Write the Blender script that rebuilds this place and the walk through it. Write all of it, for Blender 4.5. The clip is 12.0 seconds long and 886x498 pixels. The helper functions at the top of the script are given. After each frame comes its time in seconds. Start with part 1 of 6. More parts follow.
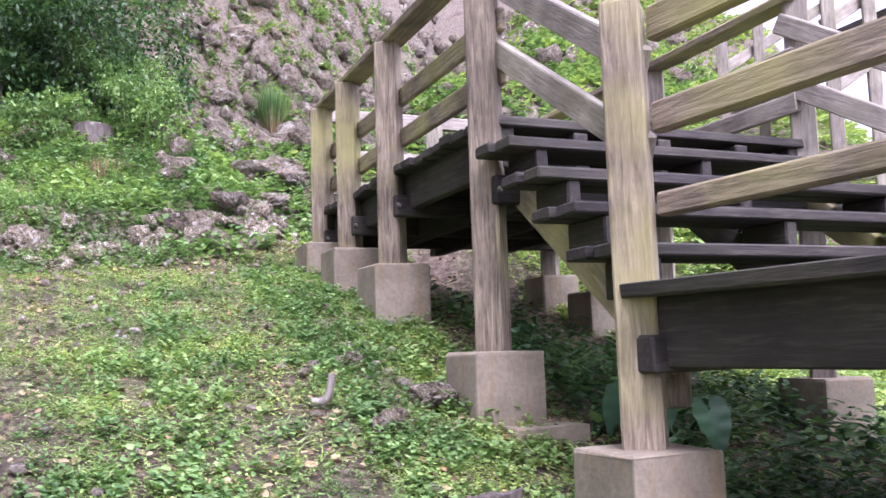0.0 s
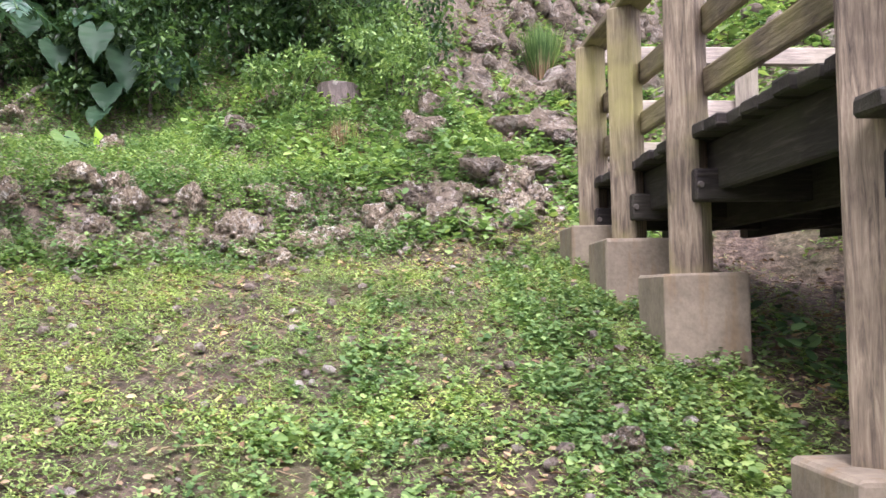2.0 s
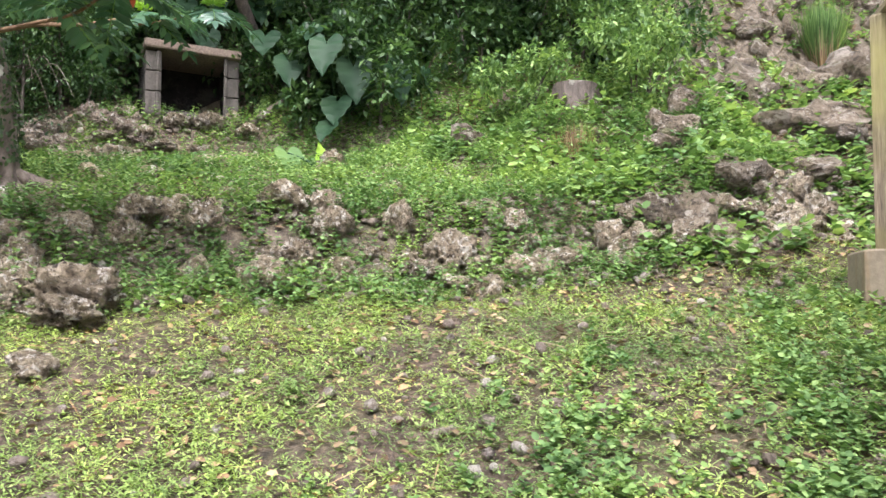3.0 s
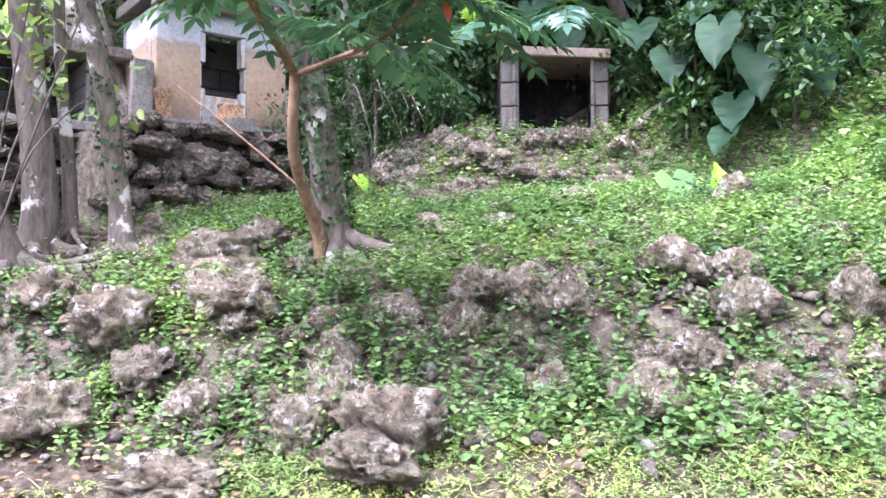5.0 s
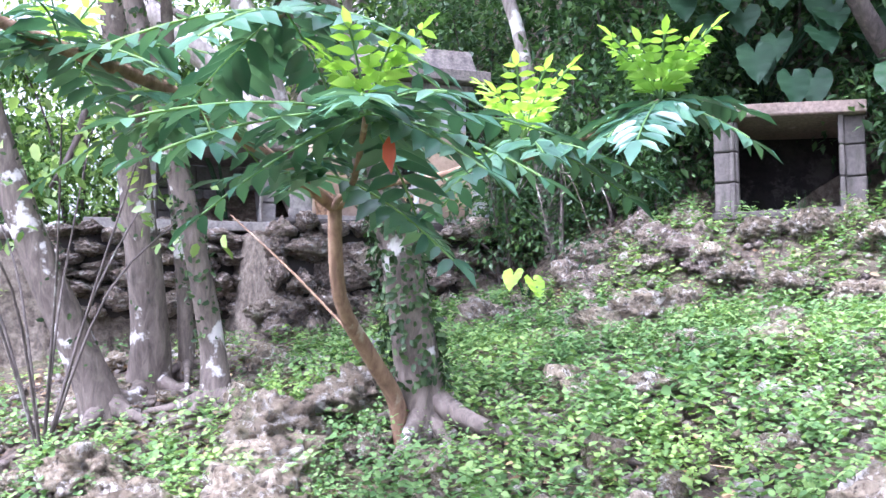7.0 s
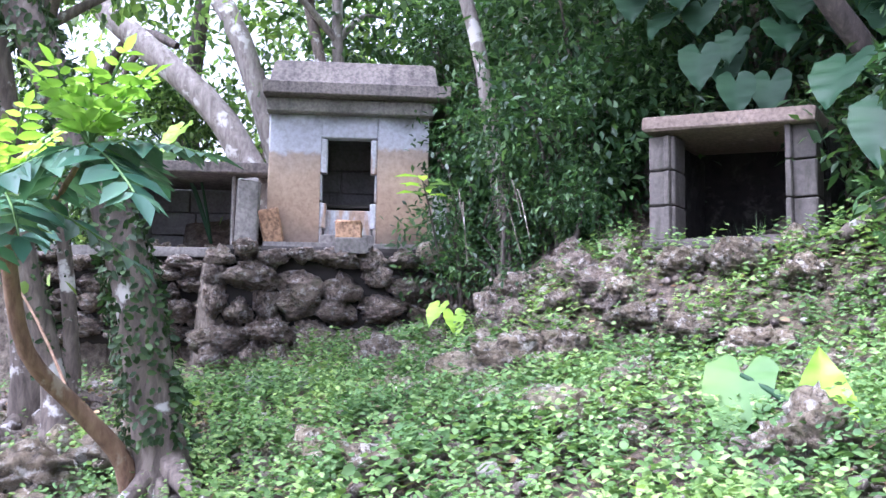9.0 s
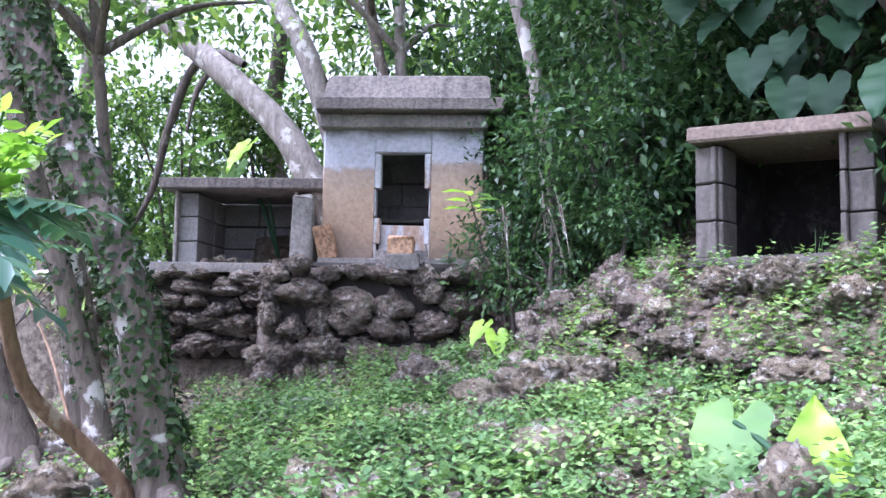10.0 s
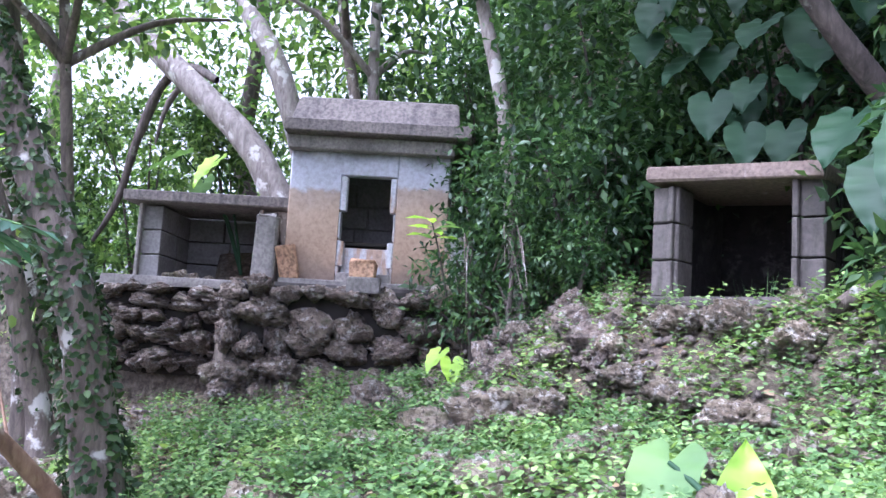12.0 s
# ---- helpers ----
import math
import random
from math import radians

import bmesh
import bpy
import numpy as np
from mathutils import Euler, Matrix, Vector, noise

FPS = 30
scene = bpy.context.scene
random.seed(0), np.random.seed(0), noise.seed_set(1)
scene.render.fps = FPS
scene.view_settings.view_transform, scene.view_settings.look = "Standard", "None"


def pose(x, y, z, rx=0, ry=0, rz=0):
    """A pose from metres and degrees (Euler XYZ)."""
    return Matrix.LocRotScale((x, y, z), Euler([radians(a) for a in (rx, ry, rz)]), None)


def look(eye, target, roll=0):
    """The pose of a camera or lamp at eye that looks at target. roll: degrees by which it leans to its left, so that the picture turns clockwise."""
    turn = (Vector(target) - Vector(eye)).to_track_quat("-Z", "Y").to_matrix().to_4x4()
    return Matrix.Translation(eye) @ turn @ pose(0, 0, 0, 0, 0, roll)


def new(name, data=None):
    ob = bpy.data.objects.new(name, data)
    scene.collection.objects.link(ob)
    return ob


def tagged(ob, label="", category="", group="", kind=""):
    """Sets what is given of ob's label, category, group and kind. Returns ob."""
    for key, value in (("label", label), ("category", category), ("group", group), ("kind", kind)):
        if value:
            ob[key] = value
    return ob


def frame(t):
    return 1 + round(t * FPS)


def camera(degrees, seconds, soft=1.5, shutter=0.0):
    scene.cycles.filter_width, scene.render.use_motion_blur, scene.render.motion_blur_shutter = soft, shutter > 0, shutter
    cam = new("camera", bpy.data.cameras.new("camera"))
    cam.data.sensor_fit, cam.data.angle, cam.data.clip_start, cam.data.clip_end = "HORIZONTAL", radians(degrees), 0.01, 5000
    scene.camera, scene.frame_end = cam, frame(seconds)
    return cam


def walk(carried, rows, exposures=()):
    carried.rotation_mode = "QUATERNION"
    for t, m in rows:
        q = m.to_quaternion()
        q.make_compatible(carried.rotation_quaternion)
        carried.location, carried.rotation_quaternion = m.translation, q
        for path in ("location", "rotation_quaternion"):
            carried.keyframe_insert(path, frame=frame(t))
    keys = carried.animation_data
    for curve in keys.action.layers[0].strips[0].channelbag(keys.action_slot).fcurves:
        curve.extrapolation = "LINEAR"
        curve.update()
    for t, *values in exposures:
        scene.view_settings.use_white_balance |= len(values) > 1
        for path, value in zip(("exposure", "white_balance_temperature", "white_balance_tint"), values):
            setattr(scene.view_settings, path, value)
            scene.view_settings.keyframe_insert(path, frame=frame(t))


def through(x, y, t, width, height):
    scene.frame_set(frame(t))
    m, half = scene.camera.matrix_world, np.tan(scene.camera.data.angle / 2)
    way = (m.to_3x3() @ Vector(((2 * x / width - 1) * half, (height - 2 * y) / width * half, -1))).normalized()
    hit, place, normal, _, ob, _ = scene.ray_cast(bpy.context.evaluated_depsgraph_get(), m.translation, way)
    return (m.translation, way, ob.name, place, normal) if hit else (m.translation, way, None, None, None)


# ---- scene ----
cam = camera(53.8, 12.0)
EXPOSURE = [(0, 1.68, 5550, 38), (0.5, 1.2, 5500, 36), (1.0, 1.2, 5600, 37), (1.5, 1.5, 5850, 39), (2.0, 1.6, 6050, 32), (2.5, 1.62, 6250, 25), (3.6, 1.75, 6250, 17), (5.3, 2.38, 5400, 31), (7.7, 2.55, 5250, 31), (9.3, 2.2, 5200, 31), (12, 2.1, 5150, 32)]
PATH = [
    (0, (1.865, 1.042, 1.159), (1.215, 2.92, 1.379), -1.9),
    (0.5, (1.674, 1.388, 1.311), (1.18, 3.308, 1.576), -1.3),
    (1, (1.574, 1.759, 1.41), (1.091, 3.687, 1.634), -0.4),
    (1.5, (1.412, 2.15, 1.484), (0.614, 3.98, 1.606), -2.3),
    (2, (1.246, 2.467, 1.575), (0.021, 4.045, 1.682), -0.9),
    (2.5, (1.108, 2.841, 1.638), (-0.357, 4.198, 1.749), 1.3),
    (3, (0.821, 3.196, 1.726), (-0.815, 4.34, 1.851), 0.1),
    (3.5, (0.518, 3.33, 1.852), (-1.308, 4.136, 1.974), -1.5),
    (3.7, (0.366, 3.379, 1.889), (-1.51, 4.061, 2.009), -1.7),
    (5.3, (-0.716, 3.825, 2.314), (-2.692, 4.117, 2.412), -0.1),
    (5.5, (-0.871, 3.868, 2.37), (-2.854, 4.094, 2.485), -0.2),
    (6, (-1.096, 4.046, 2.524), (-3.088, 4.121, 2.681), -0.4),
    (6.5, (-1.329, 4.361, 2.66), (-3.319, 4.218, 2.803), -0.6),
    (7, (-1.57, 4.626, 2.776), (-3.536, 4.303, 2.944), -0.1),
    (7.5, (-1.744, 5.009, 2.82), (-3.691, 4.595, 3.016), 0.4),
    (7.7, (-1.819, 5.142, 2.86), (-3.758, 4.689, 3.055), 0.1),
    (9.3, (-2.477, 6.172, 2.97), (-4.3, 5.37, 3.148), 1.0),
    (9.5, (-2.56, 6.242, 2.994), (-4.359, 5.386, 3.169), 0.9),
    (10, (-2.609, 6.369, 3.07), (-4.348, 5.397, 3.246), 1.0),
    (10.5, (-2.605, 6.43, 3.102), (-4.338, 5.448, 3.294), 2.1),
    (11, (-2.615, 6.45, 3.107), (-4.365, 5.509, 3.33), 2.4),
    (11.5, (-2.611, 6.449, 3.101), (-4.361, 5.51, 3.339), 2.7),
    (12, (-2.625, 6.439, 3.092), (-4.388, 5.522, 3.323), 3.5),
]
walk(cam, [(t, look(e, g, r)) for t, e, g, r in PATH], EXPOSURE)

# ---- sky and light: bright overcast day ----
world = bpy.data.worlds.new("overcast_sky")
scene.world = world
world.use_nodes = True
wn = world.node_tree
sky = wn.nodes.new("ShaderNodeTexSky")
sky.sky_type = "NISHITA"
sky.sun_disc = False
sky.sun_elevation = radians(58)
sky.sun_rotation = radians(120)
sky.air_density = 1.0
sky.dust_density = 6.0
soft_sky = wn.nodes.new("ShaderNodeHueSaturation")
soft_sky.inputs["Saturation"].default_value = 0.08
wn.links.new(sky.outputs["Color"], soft_sky.inputs["Color"])
back = wn.nodes["Background"]
wn.links.new(soft_sky.outputs["Color"], back.inputs["Color"])
back.inputs["Strength"].default_value = 0.15
sun_data = bpy.data.lights.new("sun", "SUN")
sun_data.energy, sun_data.angle, sun_data.color = 1.5, radians(16), (1.0, 0.96, 0.9)
sun = new("sun", sun_data)
sun.rotation_euler = Euler((radians(32), 0, radians(30)))


# ---- materials ----
def material(name):
    m = bpy.data.materials.new(name)
    m.use_nodes = True
    return m, m.node_tree, m.node_tree.nodes["Principled BSDF"]


def noise_node(nt, scale, detail=6.0, rough=0.6, vec=None, dist=0.0):
    n = nt.nodes.new("ShaderNodeTexNoise")
    n.inputs["Scale"].default_value = scale
    n.inputs["Detail"].default_value = detail
    n.inputs["Roughness"].default_value = rough
    n.inputs["Distortion"].default_value = dist
    if vec is not None:
        nt.links.new(vec, n.inputs["Vector"])
    return n


def ramp(nt, fac, stops):
    r = nt.nodes.new("ShaderNodeValToRGB")
    e = r.color_ramp.elements
    while len(e) < len(stops):
        e.new(0.5)
    for el, (pos, col) in zip(e, stops):
        el.position, el.color = pos, (*col, 1)
    nt.links.new(fac, r.inputs["Fac"])
    return r


def mixed(nt, fac, a, b, mode="MIX"):
    m = nt.nodes.new("ShaderNodeMix")
    m.data_type, m.blend_type = "RGBA", mode
    for value, socket in ((fac, m.inputs["Factor"]), (a, m.inputs["A"]), (b, m.inputs["B"])):
        if isinstance(value, (int, float)):
            socket.default_value = value
        elif isinstance(value, tuple):
            socket.default_value = (*value, 1)
        else:
            nt.links.new(value, socket)
    return m.outputs["Result"]


def bumped(nt, bsdf, height, strength, dist=0.02):
    b = nt.nodes.new("ShaderNodeBump")
    b.inputs["Strength"].default_value = strength
    b.inputs["Distance"].default_value = dist
    nt.links.new(height, b.inputs["Height"])
    nt.links.new(b.outputs["Normal"], bsdf.inputs["Normal"])


def coords(nt, scale=(1, 1, 1), kind="Object"):
    tc = nt.nodes.new("ShaderNodeTexCoord")
    mp = nt.nodes.new("ShaderNodeMapping")
    mp.inputs["Scale"].default_value = scale
    nt.links.new(tc.outputs[kind], mp.inputs["Vector"])
    return mp.outputs["Vector"]


def spread(nt, vec):
    """Shift the pattern from object to object."""
    info = nt.nodes.new("ShaderNodeObjectInfo")
    m = nt.nodes.new("ShaderNodeVectorMath")
    m.operation = "MULTIPLY_ADD"
    c = nt.nodes.new("ShaderNodeCombineXYZ")
    for k in ("X", "Y", "Z"):
        nt.links.new(info.outputs["Random"], c.inputs[k])
    m.inputs[1].default_value = (37, 53, 71)
    nt.links.new(c.outputs["Vector"], m.inputs[0])
    nt.links.new(vec, m.inputs[2])
    return m.outputs["Vector"], info.outputs["Random"]


def leaf_material(name, dark, mid, light, rough=0.45, through=0.35, gloss=0.4):
    m, nt, b = material(name)
    geo = nt.nodes.new("ShaderNodeNewGeometry")
    r = ramp(nt, geo.outputs["Random Per Island"], [(0.0, dark), (0.55, mid), (1.0, light)])
    n = noise_node(nt, 1.7, 4, vec=coords(nt))
    tint = ramp(nt, n.outputs["Fac"], [(0.32, (0.48, 0.58, 0.56)), (0.5, (0.92, 0.95, 0.9)), (0.68, (1.3, 1.22, 1.0))])
    col = mixed(nt, 1.0, r.outputs["Color"], tint.outputs["Color"], "MULTIPLY")
    nt.links.new(col, b.inputs["Base Color"])
    b.inputs["Roughness"].default_value = rough
    b.inputs["Specular IOR Level"].default_value = gloss
    tr = nt.nodes.new("ShaderNodeBsdfTranslucent")
    bright = mixed(nt, 1.0, col, (1.2, 1.25, 0.7), "MULTIPLY")
    nt.links.new(bright, tr.inputs["Color"])
    mx = nt.nodes.new("ShaderNodeMixShader")
    mx.inputs["Fac"].default_value = through
    nt.links.new(b.outputs[0], mx.inputs[1])
    nt.links.new(tr.outputs[0], mx.inputs[2])
    nt.links.new(mx.outputs[0], nt.nodes["Material Output"].inputs["Surface"])
    return m


LEAF_WEED = leaf_material("weed_leaf", (0.085, 0.16, 0.06), (0.165, 0.275, 0.10), (0.29, 0.41, 0.16), 0.55, 0.35, 0.2)
LEAF_GRASS = leaf_material("lawn_leaf", (0.13, 0.20, 0.065), (0.24, 0.345, 0.105), (0.39, 0.49, 0.17))
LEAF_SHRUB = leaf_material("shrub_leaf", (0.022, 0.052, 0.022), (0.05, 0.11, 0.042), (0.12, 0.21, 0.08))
LEAF_FOREST = leaf_material("forest_leaf", (0.05, 0.10, 0.035), (0.13, 0.23, 0.075), (0.32, 0.46, 0.16), through=0.5)
LEAF_BIG = leaf_material("broad_leaf", (0.016, 0.046, 0.023), (0.024, 0.062, 0.03), (0.034, 0.082, 0.038), 0.55, 0.18, 0.2)
LEAF_YOUNG = leaf_material("young_leaf", (0.30, 0.50, 0.06), (0.40, 0.62, 0.08), (0.52, 0.72, 0.14), 0.45, 0.45)
LEAF_PINNATE = leaf_material("pinnate_leaf", (0.042, 0.105, 0.07), (0.065, 0.145, 0.095), (0.11, 0.20, 0.125), 0.28, 0.22, 0.5)
LEAF_IVY = leaf_material("ivy_leaf", (0.02, 0.045, 0.016), (0.035, 0.07, 0.022), (0.07, 0.12, 0.04), 0.65, 0.2)
LEAF_DEAD = leaf_material("dead_leaf", (0.11, 0.065, 0.036), (0.23, 0.15, 0.088), (0.40, 0.30, 0.19), 0.8, 0.1)
LEAF_RED = leaf_material("red_leaf", (0.55, 0.08, 0.03), (0.62, 0.11, 0.05), (0.7, 0.16, 0.06), 0.45, 0.3)


def stone_material(name, dark, mid, light, moss, patch=(0.62, 0.58, 0.52), scale=1.0):
    m, nt, b = material(name)
    vec, rnd = spread(nt, coords(nt, (scale, scale, scale)))
    big = noise_node(nt, 2.1, 8, 0.62, vec, 0.5)
    fine = noise_node(nt, 15, 9, 0.75, vec)
    base = ramp(nt, big.outputs["Fac"], [(0.30, dark), (0.5, mid), (0.72, light)])
    grain = ramp(nt, fine.outputs["Fac"], [(0.35, (0.34, 0.31, 0.29)), (0.50, (0.94, 0.92, 0.9)), (0.68, (1.2, 1.18, 1.14))])
    col = mixed(nt, 1.0, base.outputs["Color"], grain.outputs["Color"], "MULTIPLY")
    geo = nt.nodes.new("ShaderNodeNewGeometry")
    sep = nt.nodes.new("ShaderNodeSeparateXYZ")
    nt.links.new(geo.outputs["Normal"], sep.inputs[0])
    lich = noise_node(nt, 4.6, 9, 0.74, vec, 0.15)
    lm = ramp(nt, lich.outputs["Fac"], [(0.53, (0, 0, 0)), (0.60, (0.9, 0.9, 0.9))])
    col = mixed(nt, lm.outputs["Color"], col, patch)
    pit = noise_node(nt, 9, 5, 0.65, vec, 0.3)
    pm = ramp(nt, pit.outputs["Fac"], [(0.36, (0.9, 0.9, 0.9)), (0.43, (0, 0, 0))])
    col = mixed(nt, pm.outputs["Color"], col, (dark[0] * 0.6, dark[1] * 0.6, dark[2] * 0.6))
    mo = noise_node(nt, 2.2, 5, 0.6, vec)
    mm = ramp(nt, mo.outputs["Fac"], [(0.58, (0, 0, 0)), (0.72, (0.8, 0.8, 0.8))])
    col = mixed(nt, mm.outputs["Color"], col, moss)
    shade = nt.nodes.new("ShaderNodeMapRange")
    nt.links.new(rnd, shade.inputs["Value"])
    shade.inputs["To Min"].default_value, shade.inputs["To Max"].default_value = 0.75, 1.2
    col = mixed(nt, 1.0, col, shade.outputs["Result"], "MULTIPLY")
    nt.links.new(col, b.inputs["Base Color"])
    b.inputs["Roughness"].default_value = 0.9
    vor = nt.nodes.new("ShaderNodeTexVoronoi")
    vor.inputs["Scale"].default_value = 8
    nt.links.new(vec, vor.inputs["Vector"])
    hsum = nt.nodes.new("ShaderNodeMath")
    hsum.operation = "ADD"
    nt.links.new(vor.outputs["Distance"], hsum.inputs[0])
    nt.links.new(fine.outputs["Fac"], hsum.inputs[1])
    bumped(nt, b, hsum.outputs[0], 1.0, 0.08)
    return m


STONE = stone_material("coral_limestone", (0.095, 0.073, 0.047), (0.33, 0.272, 0.185), (0.57, 0.50, 0.38), (0.12, 0.125, 0.045), (0.72, 0.68, 0.59))
STONE_DARK = stone_material("weathered_wall_stone", (0.10, 0.08, 0.06), (0.31, 0.25, 0.195), (0.50, 0.43, 0.345), (0.09, 0.095, 0.04), (0.58, 0.54, 0.48))
STONE_CLIFF = stone_material("grey_cliff_stone", (0.085, 0.068, 0.048), (0.20, 0.165, 0.118), (0.33, 0.28, 0.215), (0.12, 0.125, 0.05), (0.42, 0.385, 0.32))


def wood_material(name, dark, mid, light, algae, algae_amount):
    m, nt, b = material(name)
    vec, rnd = spread(nt, coords(nt, (1.2, 14, 14)))
    vec2, _ = spread(nt, coords(nt))
    grain = noise_node(nt, 4, 9, 0.7, vec, 0.6)
    wear = noise_node(nt, 2.4, 5, 0.6, vec2)
    col = ramp(nt, grain.outputs["Fac"], [(0.3, dark), (0.52, mid), (0.75, light)]).outputs["Color"]
    wet = ramp(nt, wear.outputs["Fac"], [(0.35, (0.55, 0.53, 0.5)), (0.65, (1.15, 1.13, 1.1))])
    col = mixed(nt, 1.0, col, wet.outputs["Color"], "MULTIPLY")
    al = noise_node(nt, 1.7, 4, 0.55, vec2)
    am = ramp(nt, al.outputs["Fac"], [(0.45, (0, 0, 0)), (0.7, (algae_amount,) * 3)])
    col = mixed(nt, am.outputs["Color"], col, algae)
    nt.links.new(col, b.inputs["Base Color"])
    b.inputs["Roughness"].default_value = 0.8
    bumped(nt, b, grain.outputs["Fac"], 0.6, 0.012)
    return m


WOOD = wood_material("weathered_timber", (0.045, 0.036, 0.028), (0.23, 0.19, 0.135), (0.44, 0.385, 0.28), (0.33, 0.31, 0.11), 0.9)
# Wet timber, with the shade under deck and landing added to its colour.
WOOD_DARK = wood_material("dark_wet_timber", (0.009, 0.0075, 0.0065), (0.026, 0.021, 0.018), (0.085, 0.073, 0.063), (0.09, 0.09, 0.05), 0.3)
WOOD_PALE = wood_material("pale_worn_timber", (0.14, 0.12, 0.10), (0.30, 0.27, 0.23), (0.46, 0.42, 0.36), (0.25, 0.26, 0.12), 0.3)


def concrete_material(name, base, dark, stain, stain_at, grime):
    m, nt, b = material(name)
    vec, rnd = spread(nt, coords(nt))
    n1 = noise_node(nt, 2.6, 7, 0.65, vec)
    n2 = noise_node(nt, 40, 5, 0.6, vec)
    streak = noise_node(nt, 5, 6, 0.6, spread(nt, coords(nt, (3, 3, 0.5)))[0])
    col = ramp(nt, n1.outputs["Fac"], [(0.32, dark), (0.62, base)]).outputs["Color"]
    sm = ramp(nt, streak.outputs["Fac"], [(stain_at, (0, 0, 0)), (stain_at + 0.16, (0.85, 0.85, 0.85))])
    col = mixed(nt, sm.outputs["Color"], col, stain)
    gm = ramp(nt, n2.outputs["Fac"], [(0.35, (grime, grime, grime)), (0.6, (1.08, 1.08, 1.08))])
    col = mixed(nt, 1.0, col, gm.outputs["Color"], "MULTIPLY")
    nt.links.new(col, b.inputs["Base Color"])
    b.inputs["Roughness"].default_value = 0.88
    bumped(nt, b, n2.outputs["Fac"], 0.35, 0.01)
    return m


CONCRETE_PIER = concrete_material("footing_concrete", (0.27, 0.232, 0.165), (0.15, 0.125, 0.09), (0.21, 0.155, 0.09), 0.52, 0.88)
CONCRETE_TOMB = concrete_material("tomb_concrete", (0.27, 0.252, 0.225), (0.15, 0.14, 0.125), (0.12, 0.115, 0.105), 0.55, 0.65)
CONCRETE_PLASTER = concrete_material("stained_plaster", (0.52, 0.54, 0.56), (0.34, 0.34, 0.34), (0.36, 0.235, 0.14), 0.47, 0.75)
CONCRETE_ROOF = concrete_material("lichened_roof_concrete", (0.200, 0.174, 0.152), (0.12, 0.105, 0.095), (0.075, 0.07, 0.065), 0.5, 0.55)
CONCRETE_BLOCK = concrete_material("grey_concrete_block", (0.215, 0.21, 0.20), (0.14, 0.137, 0.13), (0.12, 0.12, 0.11), 0.58, 0.75)
CORAL_ORANGE = concrete_material("orange_coral_block", (0.52, 0.33, 0.19), (0.33, 0.19, 0.11), (0.25, 0.17, 0.11), 0.6, 0.4)


def bark_material(name, dark, mid, light, patch, amount):
    m, nt, b = material(name)
    vec, rnd = spread(nt, coords(nt))
    n1 = noise_node(nt, 9, 8, 0.7, spread(nt, coords(nt, (2.5, 2.5, 0.7)))[0], 0.5)
    n2 = noise_node(nt, 6, 5, 0.6, vec)
    col = ramp(nt, n1.outputs["Fac"], [(0.3, dark), (0.5, mid), (0.72, light)]).outputs["Color"]
    pm = ramp(nt, n2.outputs["Fac"], [(0.62 - amount, (0, 0, 0)), (0.67 - amount, (1, 1, 1))])
    col = mixed(nt, pm.outputs["Color"], col, patch)
    nt.links.new(col, b.inputs["Base Color"])
    b.inputs["Roughness"].default_value = 0.85
    bumped(nt, b, n1.outputs["Fac"], 0.8, 0.02)
    return m


BARK = bark_material("mottled_bark", (0.045, 0.037, 0.03), (0.13, 0.105, 0.085), (0.24, 0.20, 0.165), (0.55, 0.53, 0.49), 0.03)
BARK_BROWN = bark_material("smooth_brown_bark", (0.09, 0.05, 0.03), (0.20, 0.12, 0.07), (0.30, 0.20, 0.12), (0.30, 0.24, 0.17), 0.0)
BARK_PALE = bark_material("pale_bark", (0.10, 0.085, 0.07), (0.24, 0.21, 0.185), (0.38, 0.345, 0.31), (0.52, 0.5, 0.46), 0.05)
BARK_DARK = bark_material("dark_bark", (0.03, 0.025, 0.02), (0.08, 0.065, 0.055), (0.16, 0.13, 0.11), (0.2, 0.19, 0.16), 0.0)


def ground_material():
    m, nt, b = material("soil_with_litter")
    vec = coords(nt)
    n1 = noise_node(nt, 0.9, 6, 0.6, vec)
    n2 = noise_node(nt, 18, 8, 0.75, vec)
    n3 = noise_node(nt, 70, 6, 0.7, vec)
    soil = ramp(nt, n2.outputs["Fac"], [(0.34, (0.03, 0.022, 0.017)), (0.5, (0.105, 0.076, 0.054)), (0.66, (0.28, 0.21, 0.15))])
    moss = ramp(nt, n3.outputs["Fac"], [(0.35, (0.05, 0.08, 0.018)), (0.65, (0.16, 0.20, 0.04))])
    mask = ramp(nt, n1.outputs["Fac"], [(0.48, (0, 0, 0)), (0.66, (0.4, 0.4, 0.4))])
    col = mixed(nt, mask.outputs["Color"], soil.outputs["Color"], moss.outputs["Color"])
    geo = nt.nodes.new("ShaderNodeNewGeometry")
    sep = nt.nodes.new("ShaderNodeSeparateXYZ")
    nt.links.new(geo.outputs["Normal"], sep.inputs[0])
    rockc = ramp(nt, n2.outputs["Fac"], [(0.34, (0.045, 0.037, 0.027)), (0.5, (0.16, 0.132, 0.098)), (0.68, (0.32, 0.275, 0.215))])
    steep = ramp(nt, sep.outputs["Z"], [(0.60, (1, 1, 1)), (0.76, (0, 0, 0))])
    col = mixed(nt, steep.outputs["Color"], col, rockc.outputs["Color"])
    nt.links.new(col, b.inputs["Base Color"])
    b.inputs["Roughness"].default_value = 0.95
    bumped(nt, b, n2.outputs["Fac"], 1.0, 0.06)
    return m


